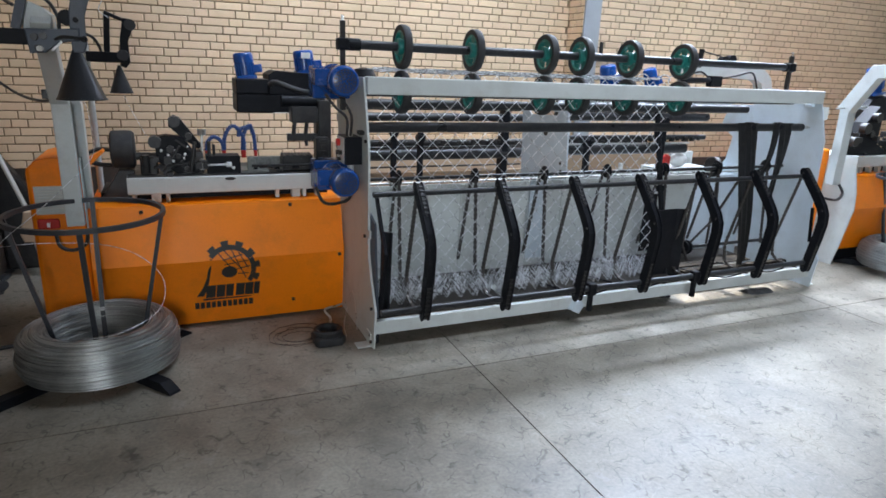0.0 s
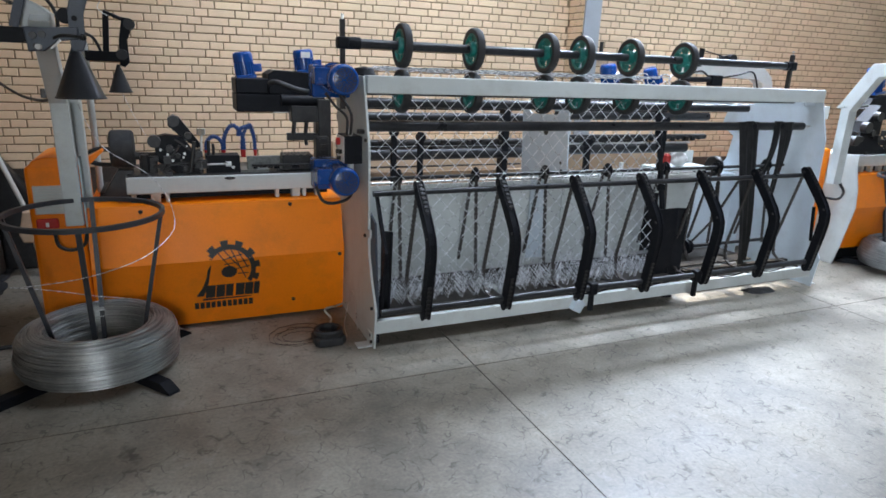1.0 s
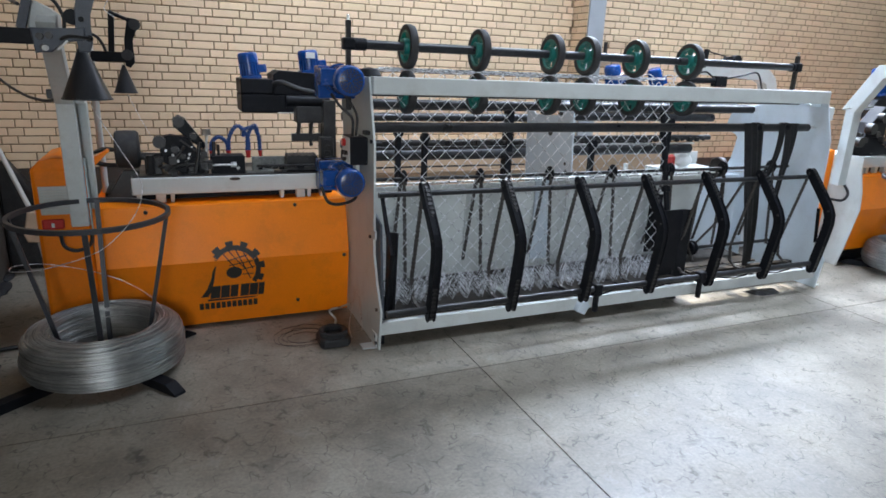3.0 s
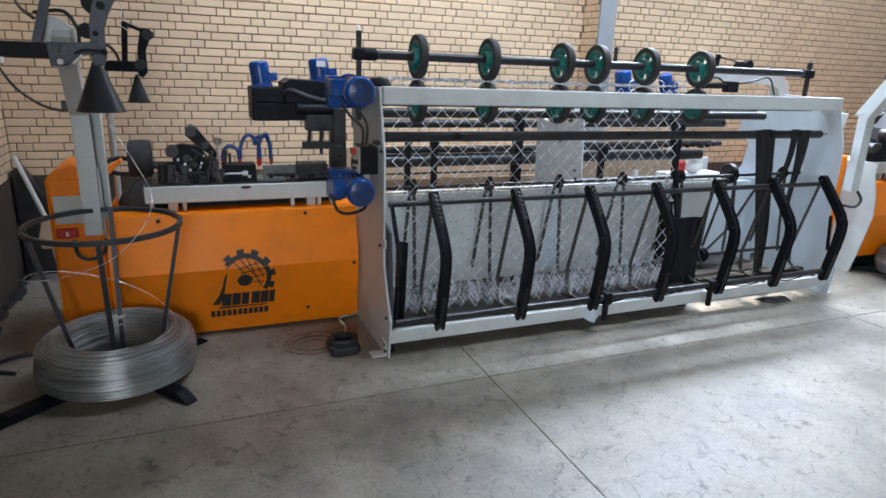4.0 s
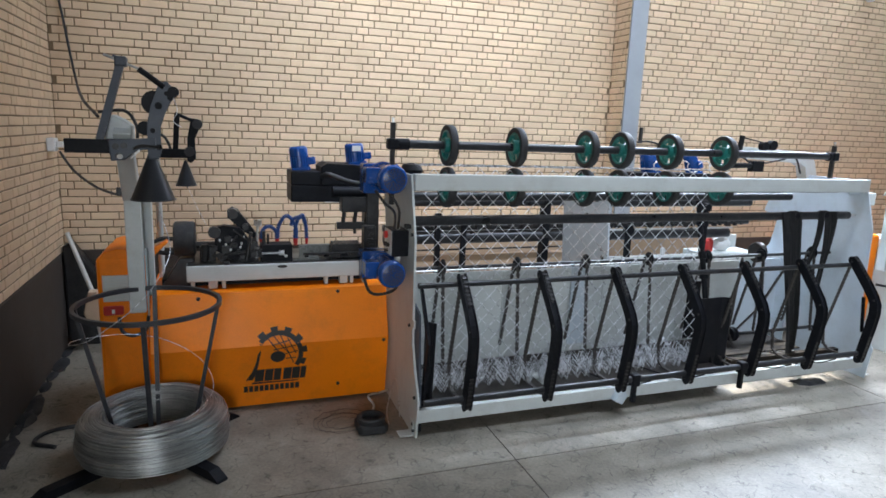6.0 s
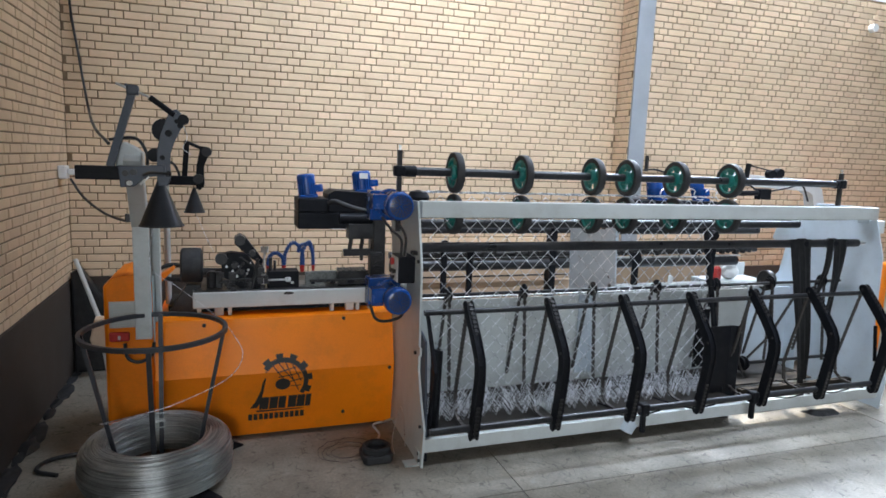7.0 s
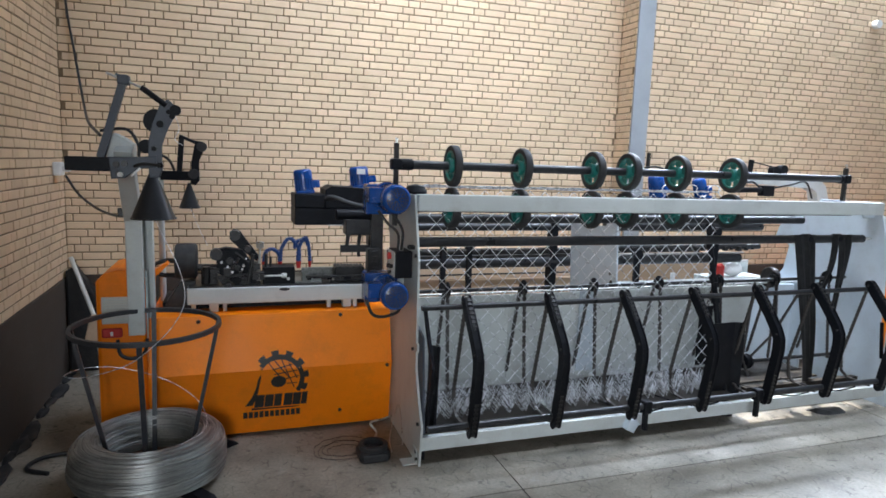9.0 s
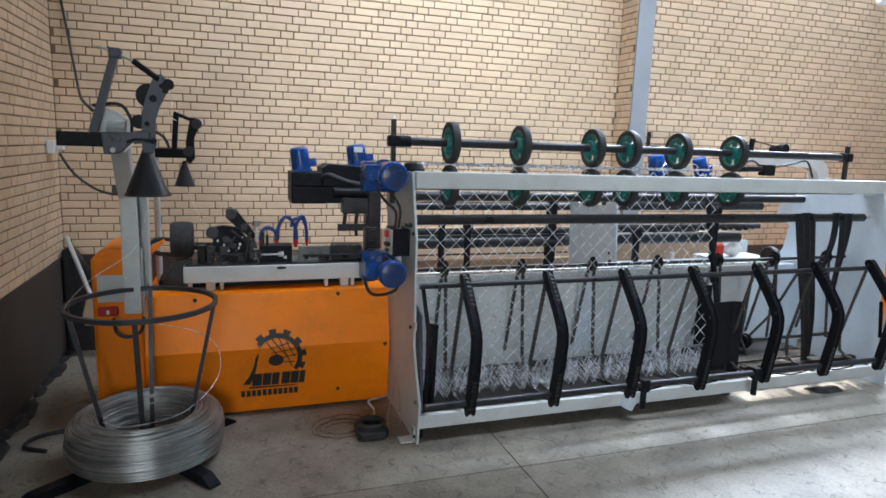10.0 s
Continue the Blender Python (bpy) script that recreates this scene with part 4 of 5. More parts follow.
    for a, c, r in (((-1.12, 0.5, 1.05), (-0.84, 0.5, 1.08), 0.009), ((-1.08, 0.48, 1.03), (-0.98, 0.48, 1.17), 0.008), ((-0.93, 0.49, 1.02), (-0.9, 0.49, 1.19), 0.011), ((-0.83, 0.52, 1.01), (-0.825, 0.52, 1.19), 0.01), ((-0.8, 0.54, 1.1), (-0.8, 0.54, 1.17), 0.008), ((-1.0, 0.53, 1.2), (-0.9, 0.53, 1.12), 0.012)):
        bm = B()
        rod(bm, a, c, r, 10)
        part("head_rod", bm, OILY, head)
    bm = B()
    box(bm, -0.845, -0.66, 0.5, 0.62, 1.002, 1.108, 0.005)
    blk = part("guide_block", bm, BLACK, root, "black guide block")
    bm = B()
    rod(bm, (-0.84, 0.49, 1.06), (-0.73, 0.49, 1.06), 0.006, 10)
    rod(bm, (-0.74, 0.49, 1.06), (-0.71, 0.49, 1.06), 0.015, 10)
    rod(bm, (-0.7, 0.495, 1.04), (-0.7, 0.505, 1.04), 0.01, 10)
    part("guide_screw", bm, STEEL, blk)
    bm = B()
    box(bm, -0.655, -0.5, 0.5, 0.66, 1.002, 1.02, 0.002)
    box(bm, -0.62, -0.575, 0.5, 0.53, 1.02, 1.1, 0.003)
    box(bm, -0.57, -0.41, 0.6, 0.63, 1.02, 1.085, 0.002)
    part("guide_plate", bm, WORN, root)
    bm = B()
    box(bm, -0.42, -0.24, 0.5, 0.6, 1.015, 1.09, 0.004)
    guide = part("spiral_guide", bm, OILY, root, "oily black spiral guide")
    for k in range(9):
        bm = B()
        rod(bm, (-0.41 + k * 0.02, 0.495, 1.092 + 0.004 * (k % 2)), (-0.405 + k * 0.02, 0.6, 1.098), 0.012, 8)
        part("guide_turn", bm, OILY, guide)
    for _ in range(24):
        x, z, s = rng.uniform(-0.6, -0.15), rng.uniform(1.003, 1.03), rng.uniform(0.006, 0.016)
        y = rng.uniform(0.47, 0.7)
        bm = B()
        box(bm, x - s * 1.6, x + s * 1.6, y - s, y + s, z, z + s * 1.6, 0.001)
        part("guide_block_small", bm, rng.choice((OILY, OILY, WORN, BLACK)), root)
    bm = B()
    rod(bm, (-0.6, 0.48, 1.05), (-0.15, 0.48, 1.05), 0.008, 8)
    part("guide_bar", bm, OILY, root)
    bm = B()
    rod(bm, (-0.24, 0.52, 1.05), (-0.13, 0.52, 1.03), 0.02, 10)
    part("guide_nozzle", bm, OILY, root)
    # coolant hoses with red nozzles
    for a, top, c in (((-0.834, 1.12), (-0.79, 1.2), (-0.74, 1.12)), ((-0.735, 1.12), (-0.68, 1.265), (-0.62, 1.12)), ((-0.63, 1.12), (-0.585, 1.27), (-0.556, 1.12)), ((-0.65, 1.2), (-0.61, 1.255), (-0.57, 1.22))):
        bm = B()
        path = smooth_path([(a[0], 0.65, a[1]), (a[0] + 0.008, 0.65, (a[1] + top[1]) / 2 + 0.01), (top[0], 0.645, top[1]), (c[0] - 0.006, 0.65, (c[1] + top[1]) / 2 + 0.01), (c[0], 0.65, c[1])], 9)
        for i, p in enumerate(path[:-1]):
            d = path[i + 1] - p
            rod(bm, p, p + d * 0.98, 0.0125 if i % 2 else 0.0095, 10)
        h = part("coolant_hose", bm, HOSE, root, "blue segmented coolant hose with red nozzles")
        if a[1] < 1.15:
            for q in (a, c):
                bm = B()
                rod(bm, (q[0], 0.65, q[1]), (q[0], 0.65, q[1] - 0.045), 0.0115, 10, 0.007)
                part("nozzle", bm, RED, h)
    bm = B()
    for y in (0.58, 0.62):
        tube(bm, smooth_path([(-1.26, y, 1.05), (-1.4, y, 1.06), (-1.46, y + 0.02, 1.1), (-1.4, y + 0.04, 1.135), (-1.33, y + 0.05, 1.13)]), 0.009, 8)
    part("drive_cable", bm, CABLE, root)
    # overhead drive
    bm = B()
    box(bm, -0.635, -0.10, 0.8, 1.08, 1.33, 1.44, 0.008)
    box(bm, -0.635, -0.44, 0.8, 1.08, 1.44, 1.53, 0.008)
    prism(bm, [(-0.44, 1.44), (-0.44, 1.56), (-0.4, 1.585), (-0.1, 1.57), (-0.1, 1.44)], 0.8, 1.08, "y", 0.006)
    oh = part("overhead_housing", bm, BLACK, root, "black overhead drive housing")
    bm = B()
    box(bm, -0.42, -0.1, 0.795, 0.8, 1.328, 1.333)
    part("trim_strip", bm, STEEL, oh)
    bm = B()
    tube(bm, smooth_path([(-0.44, 0.79, 1.5), (-0.4, 0.76, 1.515), (-0.3, 0.74, 1.48), (-0.2, 0.72, 1.46), (-0.12, 0.7, 1.465)]), 0.017, 10)
    part("hydraulic_hose", bm, RUBBER, oh, smooth=True)
    bm = B()
    rod(bm, (-0.36, 0.7, 1.41), (-0.12, 0.7, 1.41), 0.034, 20)
    rod(bm, (-0.36, 0.7, 1.41), (-0.385, 0.7, 1.41), 0.036, 20)
    cyl = part("air_cylinder", bm, BLACK, root, "black cylinder with three feed fingers", smooth=True)
    bm = B()
    box(bm, -0.33, -0.12, 0.66, 0.76, 1.28, 1.38, 0.006)
    for k in range(3):
        x = -0.31 + k * 0.075
        rod(bm, (x, 0.68, 1.28), (x - 0.012, 0.67, 1.2), 0.013, 10)
        rod(bm, (x - 0.012, 0.67, 1.2), (x - 0.006, 0.67, 1.14 if k == 1 else 1.17), 0.011, 10)
    part("feed_finger", bm, OILY, cyl)
    bm = B()
    box(bm, -0.36, -0.15, 0.66, 0.69, 1.17, 1.215, 0.003)
    part("finger_plate", bm, OILY, cyl)
    bm = B()
    box(bm, -0.17, -0.09, 0.64, 0.8, 1.0, 1.42, 0.006)
    box(bm, -0.2, -0.12, 0.58, 0.66, 1.05, 1.2, 0.006)
    part("knife_column", bm, OILY, root)
    bm = B()
    for k in range(5):
        box(bm, -0.18 + 0.012 * (k % 2), -0.14, 0.57, 0.58, 1.03 + k * 0.035, 1.05 + k * 0.035, 0.002)
    box(bm, -0.2, -0.1, 0.55, 0.6, 1.02, 1.06, 0.004)
    part("knife_fittings", bm, OILY, root)
    vertical_motor(root, -0.558, 0.95, 1.545, 0.06, 0.14, 7)
    vertical_motor(root, -0.186, 0.95, 1.59, 0.064, 0.125, 7)
    bm = B()
    box(bm, -0.222, -0.165, 0.884, 0.8865, 1.665, 1.7, 0.001)
    part("rating_plate", bm, WHITE, root, "blank white rating plate on the motor")
    SET_BACK[0] = None
    horizontal_motor(root, -0.132, 0.12, 1.548, 0.084, -1)
    horizontal_motor(root, -0.128, 0.12, 0.99, 0.083, -1)
    for z0, z1 in ((1.44, 1.62), (0.9, 1.08)):
        bm = B()
        box(bm, -0.25, -0.03, 0.4, 0.52, z0, z1, 0.01)
        part("gearbox", bm, BLUE, root, "blue gearbox block")
    bm = B()
    tube(bm, smooth_path([(-0.28, 0.22, 0.96), (-0.25, 0.2, 0.88), (-0.19, 0.19, 0.86), (-0.1, 0.2, 0.88), (-0.06, 0.24, 0.92)]), 0.009, 8)
    part("motor_cable", bm, CABLE, root)
    bm = B()
    tube(bm, smooth_path([(-0.2, 0.3, 1.47), (-0.15, 0.27, 1.4), (-0.09, 0.26, 1.34), (-0.085, 0.27, 1.24)]), 0.008, 8)
    part("motor_cable", bm, CABLE, root)
    bm = B()
    tube(bm, smooth_path([(-0.12, 0.3, 1.46), (-0.08, 0.27, 1.4), (-0.06, 0.26, 1.34), (-0.065, 0.27, 1.24)]), 0.008, 8)
    part("motor_cable", bm, CABLE, root)
    # control box on the frame's side
    bm = B()
    box(bm, -0.105, -0.003, 0.235, 0.42, 1.075, 1.235, 0.005)
    cb = part("control_box", bm, BLACK, root, "dark push-button box with a pale face")
    bm = B()
    box(bm, -0.109, -0.1055, 0.25, 0.41, 1.08, 1.23, 0.001)
    face = part("control_face", bm, WHITE, cb)
    for y, z, r, mt in ((0.35, 1.195, 0.022, RED), (0.3, 1.14, 0.013, INK), (0.36, 1.135, 0.013, INK), (0.33, 1.1, 0.011, INK)):
        bm = B()
        rod(bm, (-0.109, y, z), (-0.128, y, z), r, 14)
        part("push_button", bm, mt, face)
    bm = B()
    for y in (0.28, 0.33):
        rod(bm, (-0.06, y, 1.236), (-0.06, y, 1.26), 0.012, 10)
    part("cable_gland", bm, STEEL, cb)
    bm = B()
    rod(bm, (-0.06, 0.28, 1.03), (-0.06, 0.28, 1.074), 0.02, 12)
    part("lower_gland", bm, GREY, cb)
    return root


UNIT = weaving_unit()

# ---- wire stand, coil, basket ----
AXIS = (-1.41, 0.22)


def wire_cone(root, x, y, z0, z1, r, name="guide_cone"):
    bm = B()
    ring_lathe(bm, [(r, z0), (r * 0.13, z1), (r * 0.1, z1), (r * 0.97, z0)], T(x, y, 0), 32)
    c = part(name, bm, CONE, root, "dark sheet metal wire guide cone", smooth=True)
    bm = B()
    ring_lathe(bm, [(r * 0.97, z0), (r * 1.02, z0), (r * 1.02, z0 + 0.006), (r * 0.97, z0 + 0.006)], T(x, y, 0), 32)
    part("cone_rim", bm, CONE, c)


def wire_stand():
    root = thing("wire_guide_stand", (-1.5, 0.33, 0.8), "pale grey post with dark arms and a hanging wire cone", "wire guide")
    SET_BACK[0] = BACK
    bm = B()
    box(bm, -1.542, -1.462, 0.29, 0.332, 0.79, 1.44, 0.004)
    box(bm, -1.542, -1.53, 0.332, 0.4, 0.79, 1.44)
    part("post", bm, GREY, root, "pale grey channel post")
    bm = B()
    box(bm, -1.529, -1.418, 0.4005, 0.412, 0.72, 1.404, 0.002)
    box(bm, -1.424, -1.418, 0.345, 0.4, 0.72, 1.404, 0.001)
    box(bm, -1.461, -1.418, 0.3, 0.412, 1.405, 1.44, 0.002)
    part("post_web", bm, GREY, root)
    SET_BACK[0] = None
    bm = B()
    lower = [BACK @ Vector((x, y, z)) for x in (-1.545, -1.465) for y, z in ((0.29, 1.4), (0.37, 1.44))]
    upper = [Vector((x, y, z)) for x in (-1.545, -1.465) for y, z in ((0.06, 1.76), (0.13, 1.79))]
    v = [bm.verts.new(p) for p in lower + upper]
    for f in ((0, 1, 3, 2), (4, 6, 7, 5), (0, 4, 5, 1), (2, 3, 7, 6), (0, 2, 6, 4), (1, 5, 7, 3)):
        bm.faces.new([v[i] for i in f])
    bmesh.ops.bevel(bm, geom=list(bm.edges), offset=0.006, segments=2, affect="EDGES", profile=0.5)
    part("neck", bm, GREY, root)
    bm = B()
    prism(bm, [(-1.59, 1.7), (-1.58, 1.83), (-1.55, 1.85), (-1.5, 1.825), (-1.47, 1.8), (-1.47, 1.7)], 0.13, 0.28, "y", 0.012)
    part("neck_head", bm, GREY, root, "pale grey neck head")
    SET_BACK[0] = BACK
    bm = B()
    for z in (1.44, 1.46):
        rod(bm, (-1.57, 0.31, z - 0.01), (-1.44, 0.31, z), 0.004, 8)
    box(bm, -1.575, -1.545, 0.3, 0.32, 1.425, 1.47, 0.004)
    part("post_clip", bm, OILY, root)
    SET_BACK[0] = None
    bm = B()
    box(bm, -1.755, -1.555, 0.08, 0.125, 1.665, 1.732, 0.004)
    arm = part("swing_arm", bm, BLACK, root, "dark square-section swing arm")
    bm = B()
    prism(bm, [(-1.57, 1.735), (-1.49, 1.735), (-1.36, 1.745), (-1.36, 1.69), (-1.45, 1.685), (-1.5, 1.635), (-1.56, 1.63)], 0.075, 0.13, "y", 0.006)
    part("arm_bracket", bm, SLATE, arm)
    for x, z, r in ((-1.535, 1.7, 0.015), (-1.5, 1.705, 0.015), (-1.525, 1.655, 0.013)):
        bm = B()
        rod(bm, (x, 0.06, z), (x, 0.08, z), r, 12)
        part("arm_pin", bm, OILY, arm)
    bm = B()
    rod(bm, (-1.52, 0.055, 1.652), (-1.515, 0.07, 1.652), 0.012, 12)
    part("bright_pin", bm, WHITE, arm)
    bm = B()
    flat_bar(bm, (-1.47, 0.06, 1.645), (-1.43, 0.06, 1.685), 0.008, 0.014, (0, 1, 0))
    part("bright_latch", bm, WHITE, arm)
    bm = B()
    flat_bar(bm, (-1.605, 0.1, 1.73), (-1.5, 0.1, 2.08), 0.035, 0.034, (1, 0, 0))
    part("upright_arm", bm, SLATE, root, "dark slate upright arm")
    bm = B()
    box(bm, -1.52, -1.468, 0.07, 0.13, 2.075, 2.122, 0.008)
    rod(bm, (-1.53, 0.1, 2.12), (-1.48, 0.1, 2.09), 0.012, 10)
    part("pivot_block", bm, SLATE, root)
    bm = B()
    rod(bm, (-1.565, 0.08, 2.125), (-1.42, 0.1, 2.07), 0.006, 8)
    part("tie_rod", bm, STEEL, root)
    bm = B()
    rod(bm, (-1.42, 0.1, 2.07), (-1.31, 0.1, 1.99), 0.014, 12)
    part("tie_sleeve", bm, BLACK, root)
    # link plate with two wire pulleys
    bm = B()
    prism(bm, [(-1.335, 2.01), (-1.3, 2.02), (-1.265, 1.985), (-1.27, 1.95), (-1.315, 1.86), (-1.34, 1.8), (-1.335, 1.68), (-1.35, 1.64), (-1.395, 1.64), (-1.4, 1.7), (-1.395, 1.82), (-1.375, 1.9)], 0.1, 0.122, "y", 0.005)
    link = part("link_plate", bm, SLATE, root, "dark slate link plate")
    for x, z, r in ((-1.362, 1.915, 0.058), (-1.41, 1.79, 0.034)):
        bm = B()
        lathe(bm, [(0.01, -0.012), (r, -0.012), (r * 0.9, -0.002), (r * 0.9, 0.002), (r, 0.012), (0.01, 0.012)], T(x, 0.14, z) @ ALONG_Y, 30)
        part("wire_pulley", bm, BLACK, link, "black wire pulley", smooth=True)
    for x, z, r in ((-1.34, 1.9, 0.017), (-1.27, 1.97, 0.026), (-1.285, 1.94, 0.014), (-1.345, 1.7, 0.014), (-1.37, 1.78, 0.012), (-1.3, 1.96, 0.012)):
        bm = B()
        rod(bm, (x, 0.085, z), (x, 0.11, z), r, 14)
        part("link_pin", bm, BLACK, link)
    bm = B()
    tube(bm, smooth_path([(-1.46, 0.08, 1.69), (-1.42, 0.075, 1.705), (-1.34, 0.08, 1.7)]), 0.008, 8)
    part("link_rod", bm, OILY, link)
    wire_cone(root, -1.394, 0.22, 1.425, 1.665, 0.108)
    bm = B()
    tube(bm, smooth_path([(-1.27, 0.1, 1.94), (-1.255, 0.09, 1.88), (-1.275, 0.1, 1.83), (-1.24, 0.11, 1.8)]), 0.0015, 6)
    part("wire_tail", bm, ZINC, link)
    bm = B()
    tube(bm, smooth_path([(-1.62, 0.2, 1.86), (-1.5, 0.18, 1.87), (-1.45, 0.17, 1.8), (-1.45, 0.18, 1.74)]), 0.008, 8)
    part("arm_cable", bm, CABLE, root)

    # the second, smaller guide behind
    SET_BACK[0] = BACK
    back = thing("rear_wire_guide", (-1.46, 1.19, 0.8), "small dark wire guide arm and cone behind the first", "wire guide")
    bm = B()
    box(bm, -1.42, -1.2, 0.8, 0.84, 1.6, 1.655, 0.004)
    part("swing_arm", bm, BLACK, back)
    bm = B()
    flat_bar(bm, (-1.315, 0.82, 1.64), (-1.297, 0.82, 1.86), 0.03, 0.03, (1, 0, 0))
    part("upright_arm", bm, BLACK, back)
    bm = B()
    rod(bm, (-1.31, 0.82, 1.865), (-1.2, 0.82, 1.82), 0.01, 10)
    part("tie_rod", bm, BLACK, back)
    bm = B()
    prism(bm, [(-1.22, 1.84), (-1.18, 1.835), (-1.17, 1.79), (-1.205, 1.72), (-1.2, 1.6), (-1.225, 1.57), (-1.25, 1.58), (-1.245, 1.72)], 0.81, 0.83, "y", 0.003)
    part("link_plate", bm, BLACK, back)
    for x, z, r in ((-1.185, 1.805, 0.03), (-1.235, 1.64, 0.03)):
        bm = B()
        rod(bm, (x, 0.79, z), (x, 0.84, z), r, 18)
        part("wire_pulley", bm, RUBBER, back)
    bm = B()
    tube(bm, smooth_path([(-1.44, 0.82, 1.76), (-1.37, 0.82, 1.72), (-1.34, 0.82, 1.64), (-1.36, 0.82, 1.6)]), 0.008, 8)
    tube(bm, smooth_path([(-1.3, 0.81, 1.85), (-1.32, 0.81, 1.75), (-1.3, 0.81, 1.68)]), 0.002, 6)
    part("guide_cable", bm, CABLE, back)
    wire_cone(back, -1.26, 0.82, 1.432, 1.585, 0.061)
    bm = B()
    tube(bm, [(-1.26, 0.82, 1.44), (-1.2, 0.75, 1.3), (-1.15, 0.7, 1.2)], 0.0012, 5)
    part("guided_wire", bm, ZINC, back)
    bm = B()
    rod(bm, (-1.42, 0.82, 0.862), (-1.42, 0.82, 1.7), 0.018, 12)
    part("rear_post", bm, GREY, back)
    SET_BACK[0] = None


wire_stand()


def wire_coil(at, group="wire coils on the floor", label="fat coil of bright galvanised wire lying round its basket"):
    root = thing("wire_coil", (at[0], at[1], 0.05), label, "wire coil", group)
    rng = random.Random(int(at[0] * 100))
    bm = B()
    ring_lathe(bm, [(0.252, 0.065), (0.365, 0.065), (0.376, 0.12), (0.37, 0.2), (0.33, 0.25), (0.262, 0.262), (0.25, 0.2)], T(at[0], at[1], 0), 48)
    part("coil_core", bm, COILZINC, root, smooth=True)
    # outer windings, loop by loop
    bm = B()
    loops = []
    for k in range(46):
        f = k / 45
        loops.append((0.372 + 0.012 * math.sin(f * math.pi) + rng.uniform(-0.004, 0.004), 0.06 + 0.165 * f))
    for k in range(34):
        f = k / 33
        loops.append((0.37 - 0.115 * f + rng.uniform(-0.004, 0.004), 0.232 + 0.04 * math.sin(f * math.pi * 0.75) + rng.uniform(-0.004, 0.005)))
    for k in range(18):
        loops.append((0.252 + rng.uniform(-0.008, 0.004), 0.08 + 0.01 * k))
    for r, z in loops:
        ph, tilt = rng.uniform(0, 6.28), rng.uniform(-0.012, 0.012)
        ox, oy = rng.uniform(-0.006, 0.006), rng.uniform(-0.006, 0.006)
        tube(bm, [(at[0] + ox + (r + 0.004 * math.sin(3 * a + ph)) * math.cos(a), at[1] + oy + (r + 0.004 * math.sin(3 * a + ph)) * math.sin(a), z + tilt * math.sin(a + ph)) for a in [2 * math.pi * i / 44 for i in range(44)]], 0.0034, 5, True)
    part("winding", bm, COILZINC, root, "separate turns of galvanised wire", smooth=True, kind="stuff")


def coil_basket(at, group="coil stands"):
    root = thing("coil_basket", (at[0], at[1], 0), "dark steel basket stand with a hoop on a cross-shaped base", "coil stand", group)
    bm = B()
    ring_lathe(bm, [(0.352, 0.838), (0.372, 0.838), (0.372, 0.862), (0.352, 0.862)], T(at[0], at[1], 0), 48)
    part("hoop", bm, BASKET, root, "dark steel hoop", smooth=True)
    for a in (2, 91, 184, 271):
        c, s = math.cos(radians(a)), math.sin(radians(a))
        bm = B()
        flat_bar(bm, (at[0] + 0.355 * c, at[1] + 0.355 * s, 0.852), (at[0] + 0.19 * c, at[1] + 0.19 * s, 0.06), 0.024, 0.02, (c, s, 0))
        part("leg", bm, BASKET, root)
    for a, far in ((-52, 0.57), (36, 0.54), (128, 0.55), (219, 0.67)):
        bm = B()
        prism(bm, [(0.03, 0.0), (far, 0.0), (far - 0.004, 0.012), (far - 0.07, 0.05), (0.03, 0.05)], -0.033, 0.033, "y", 0.002)
        bm.transform(T(at[0], at[1], 0) @ Matrix.Rotation(radians(a), 4, "Z"))
        part("base_arm", bm, BLACK, root)
    bm = B()
    rod(bm, (at[0], at[1], 0.0), (at[0], at[1], 0.12), 0.04, 16)
    part("base_hub", bm, BLACK, root)


COIL = (-1.445, 0.235)
wire_coil(COIL)
coil_basket((-1.447, 0.27))


def running_wire():
    """The wire that whips round above the coil on its way up to the cone."""
    bm = B()
    turns = [(8, 0.0, 1.62), (8, 0.02, 1.45), (0, 0.05, 1.36), (-31, 0.147, 1.177), (-67, 0.3, 1.044), (-85, 0.378, 0.935), (-104, 0.429, 0.833), (-119, 0.44, 0.769), (-147, 0.449, 0.706), (-180, 0.447, 0.655), (-221, 0.439, 0.598), (-250, 0.416, 0.544), (-282, 0.368, 0.464), (-312, 0.326, 0.392), (-345, 0.29, 0.33), (-395, 0.285, 0.3), (-435, 0.279, 0.285)]
    pts = [(0.92 * r * math.cos(radians(a)), 0.92 * r * math.sin(radians(a)), z) for a, r, z in turns]
    tube(bm, smooth_path(pts, 10), 0.0016, 6)
    me = bpy.data.meshes.new("running_wire")
    bm.to_mesh(me)
    bm.free()
    me.materials.append(ZINC)
    ob = new("running_wire", me)
    return tagged(ob, "bright galvanised wire whipping round from the coil to the cone", "wire")


WIRE = running_wire()
SPIN = ((0, -40), (0.1, -50), (0.2, -62), (0.3, -75), (0.4, -90), (0.5, -110), (0.6, -135), (0.7, -165), (0.8, -200), (0.9, -240), (1.0, -272), (1.1, -285), (1.2, -292), (1.6, -301), (2.0, -315), (2.2, -324), (2.7, -330), (3.3, -332), (3.7, -333), (4.1, -335), (4.5, -338), (4.9, -345), (5.3, -354), (5.5, -360), (5.7, -367), (6.1, -382), (6.3, -400), (6.5, -432), (6.7, -485), (6.9, -550), (7.1, -596), (7.3, -618), (7.4, -623), (7.6, -633), (7.8, -640), (8.0, -646), (8.4, -665), (8.6, -677), (8.8, -692), (9.0, -705), (9.2, -720), (9.4, -740), (9.6, -760), (9.8, -780), (10.0, -795))

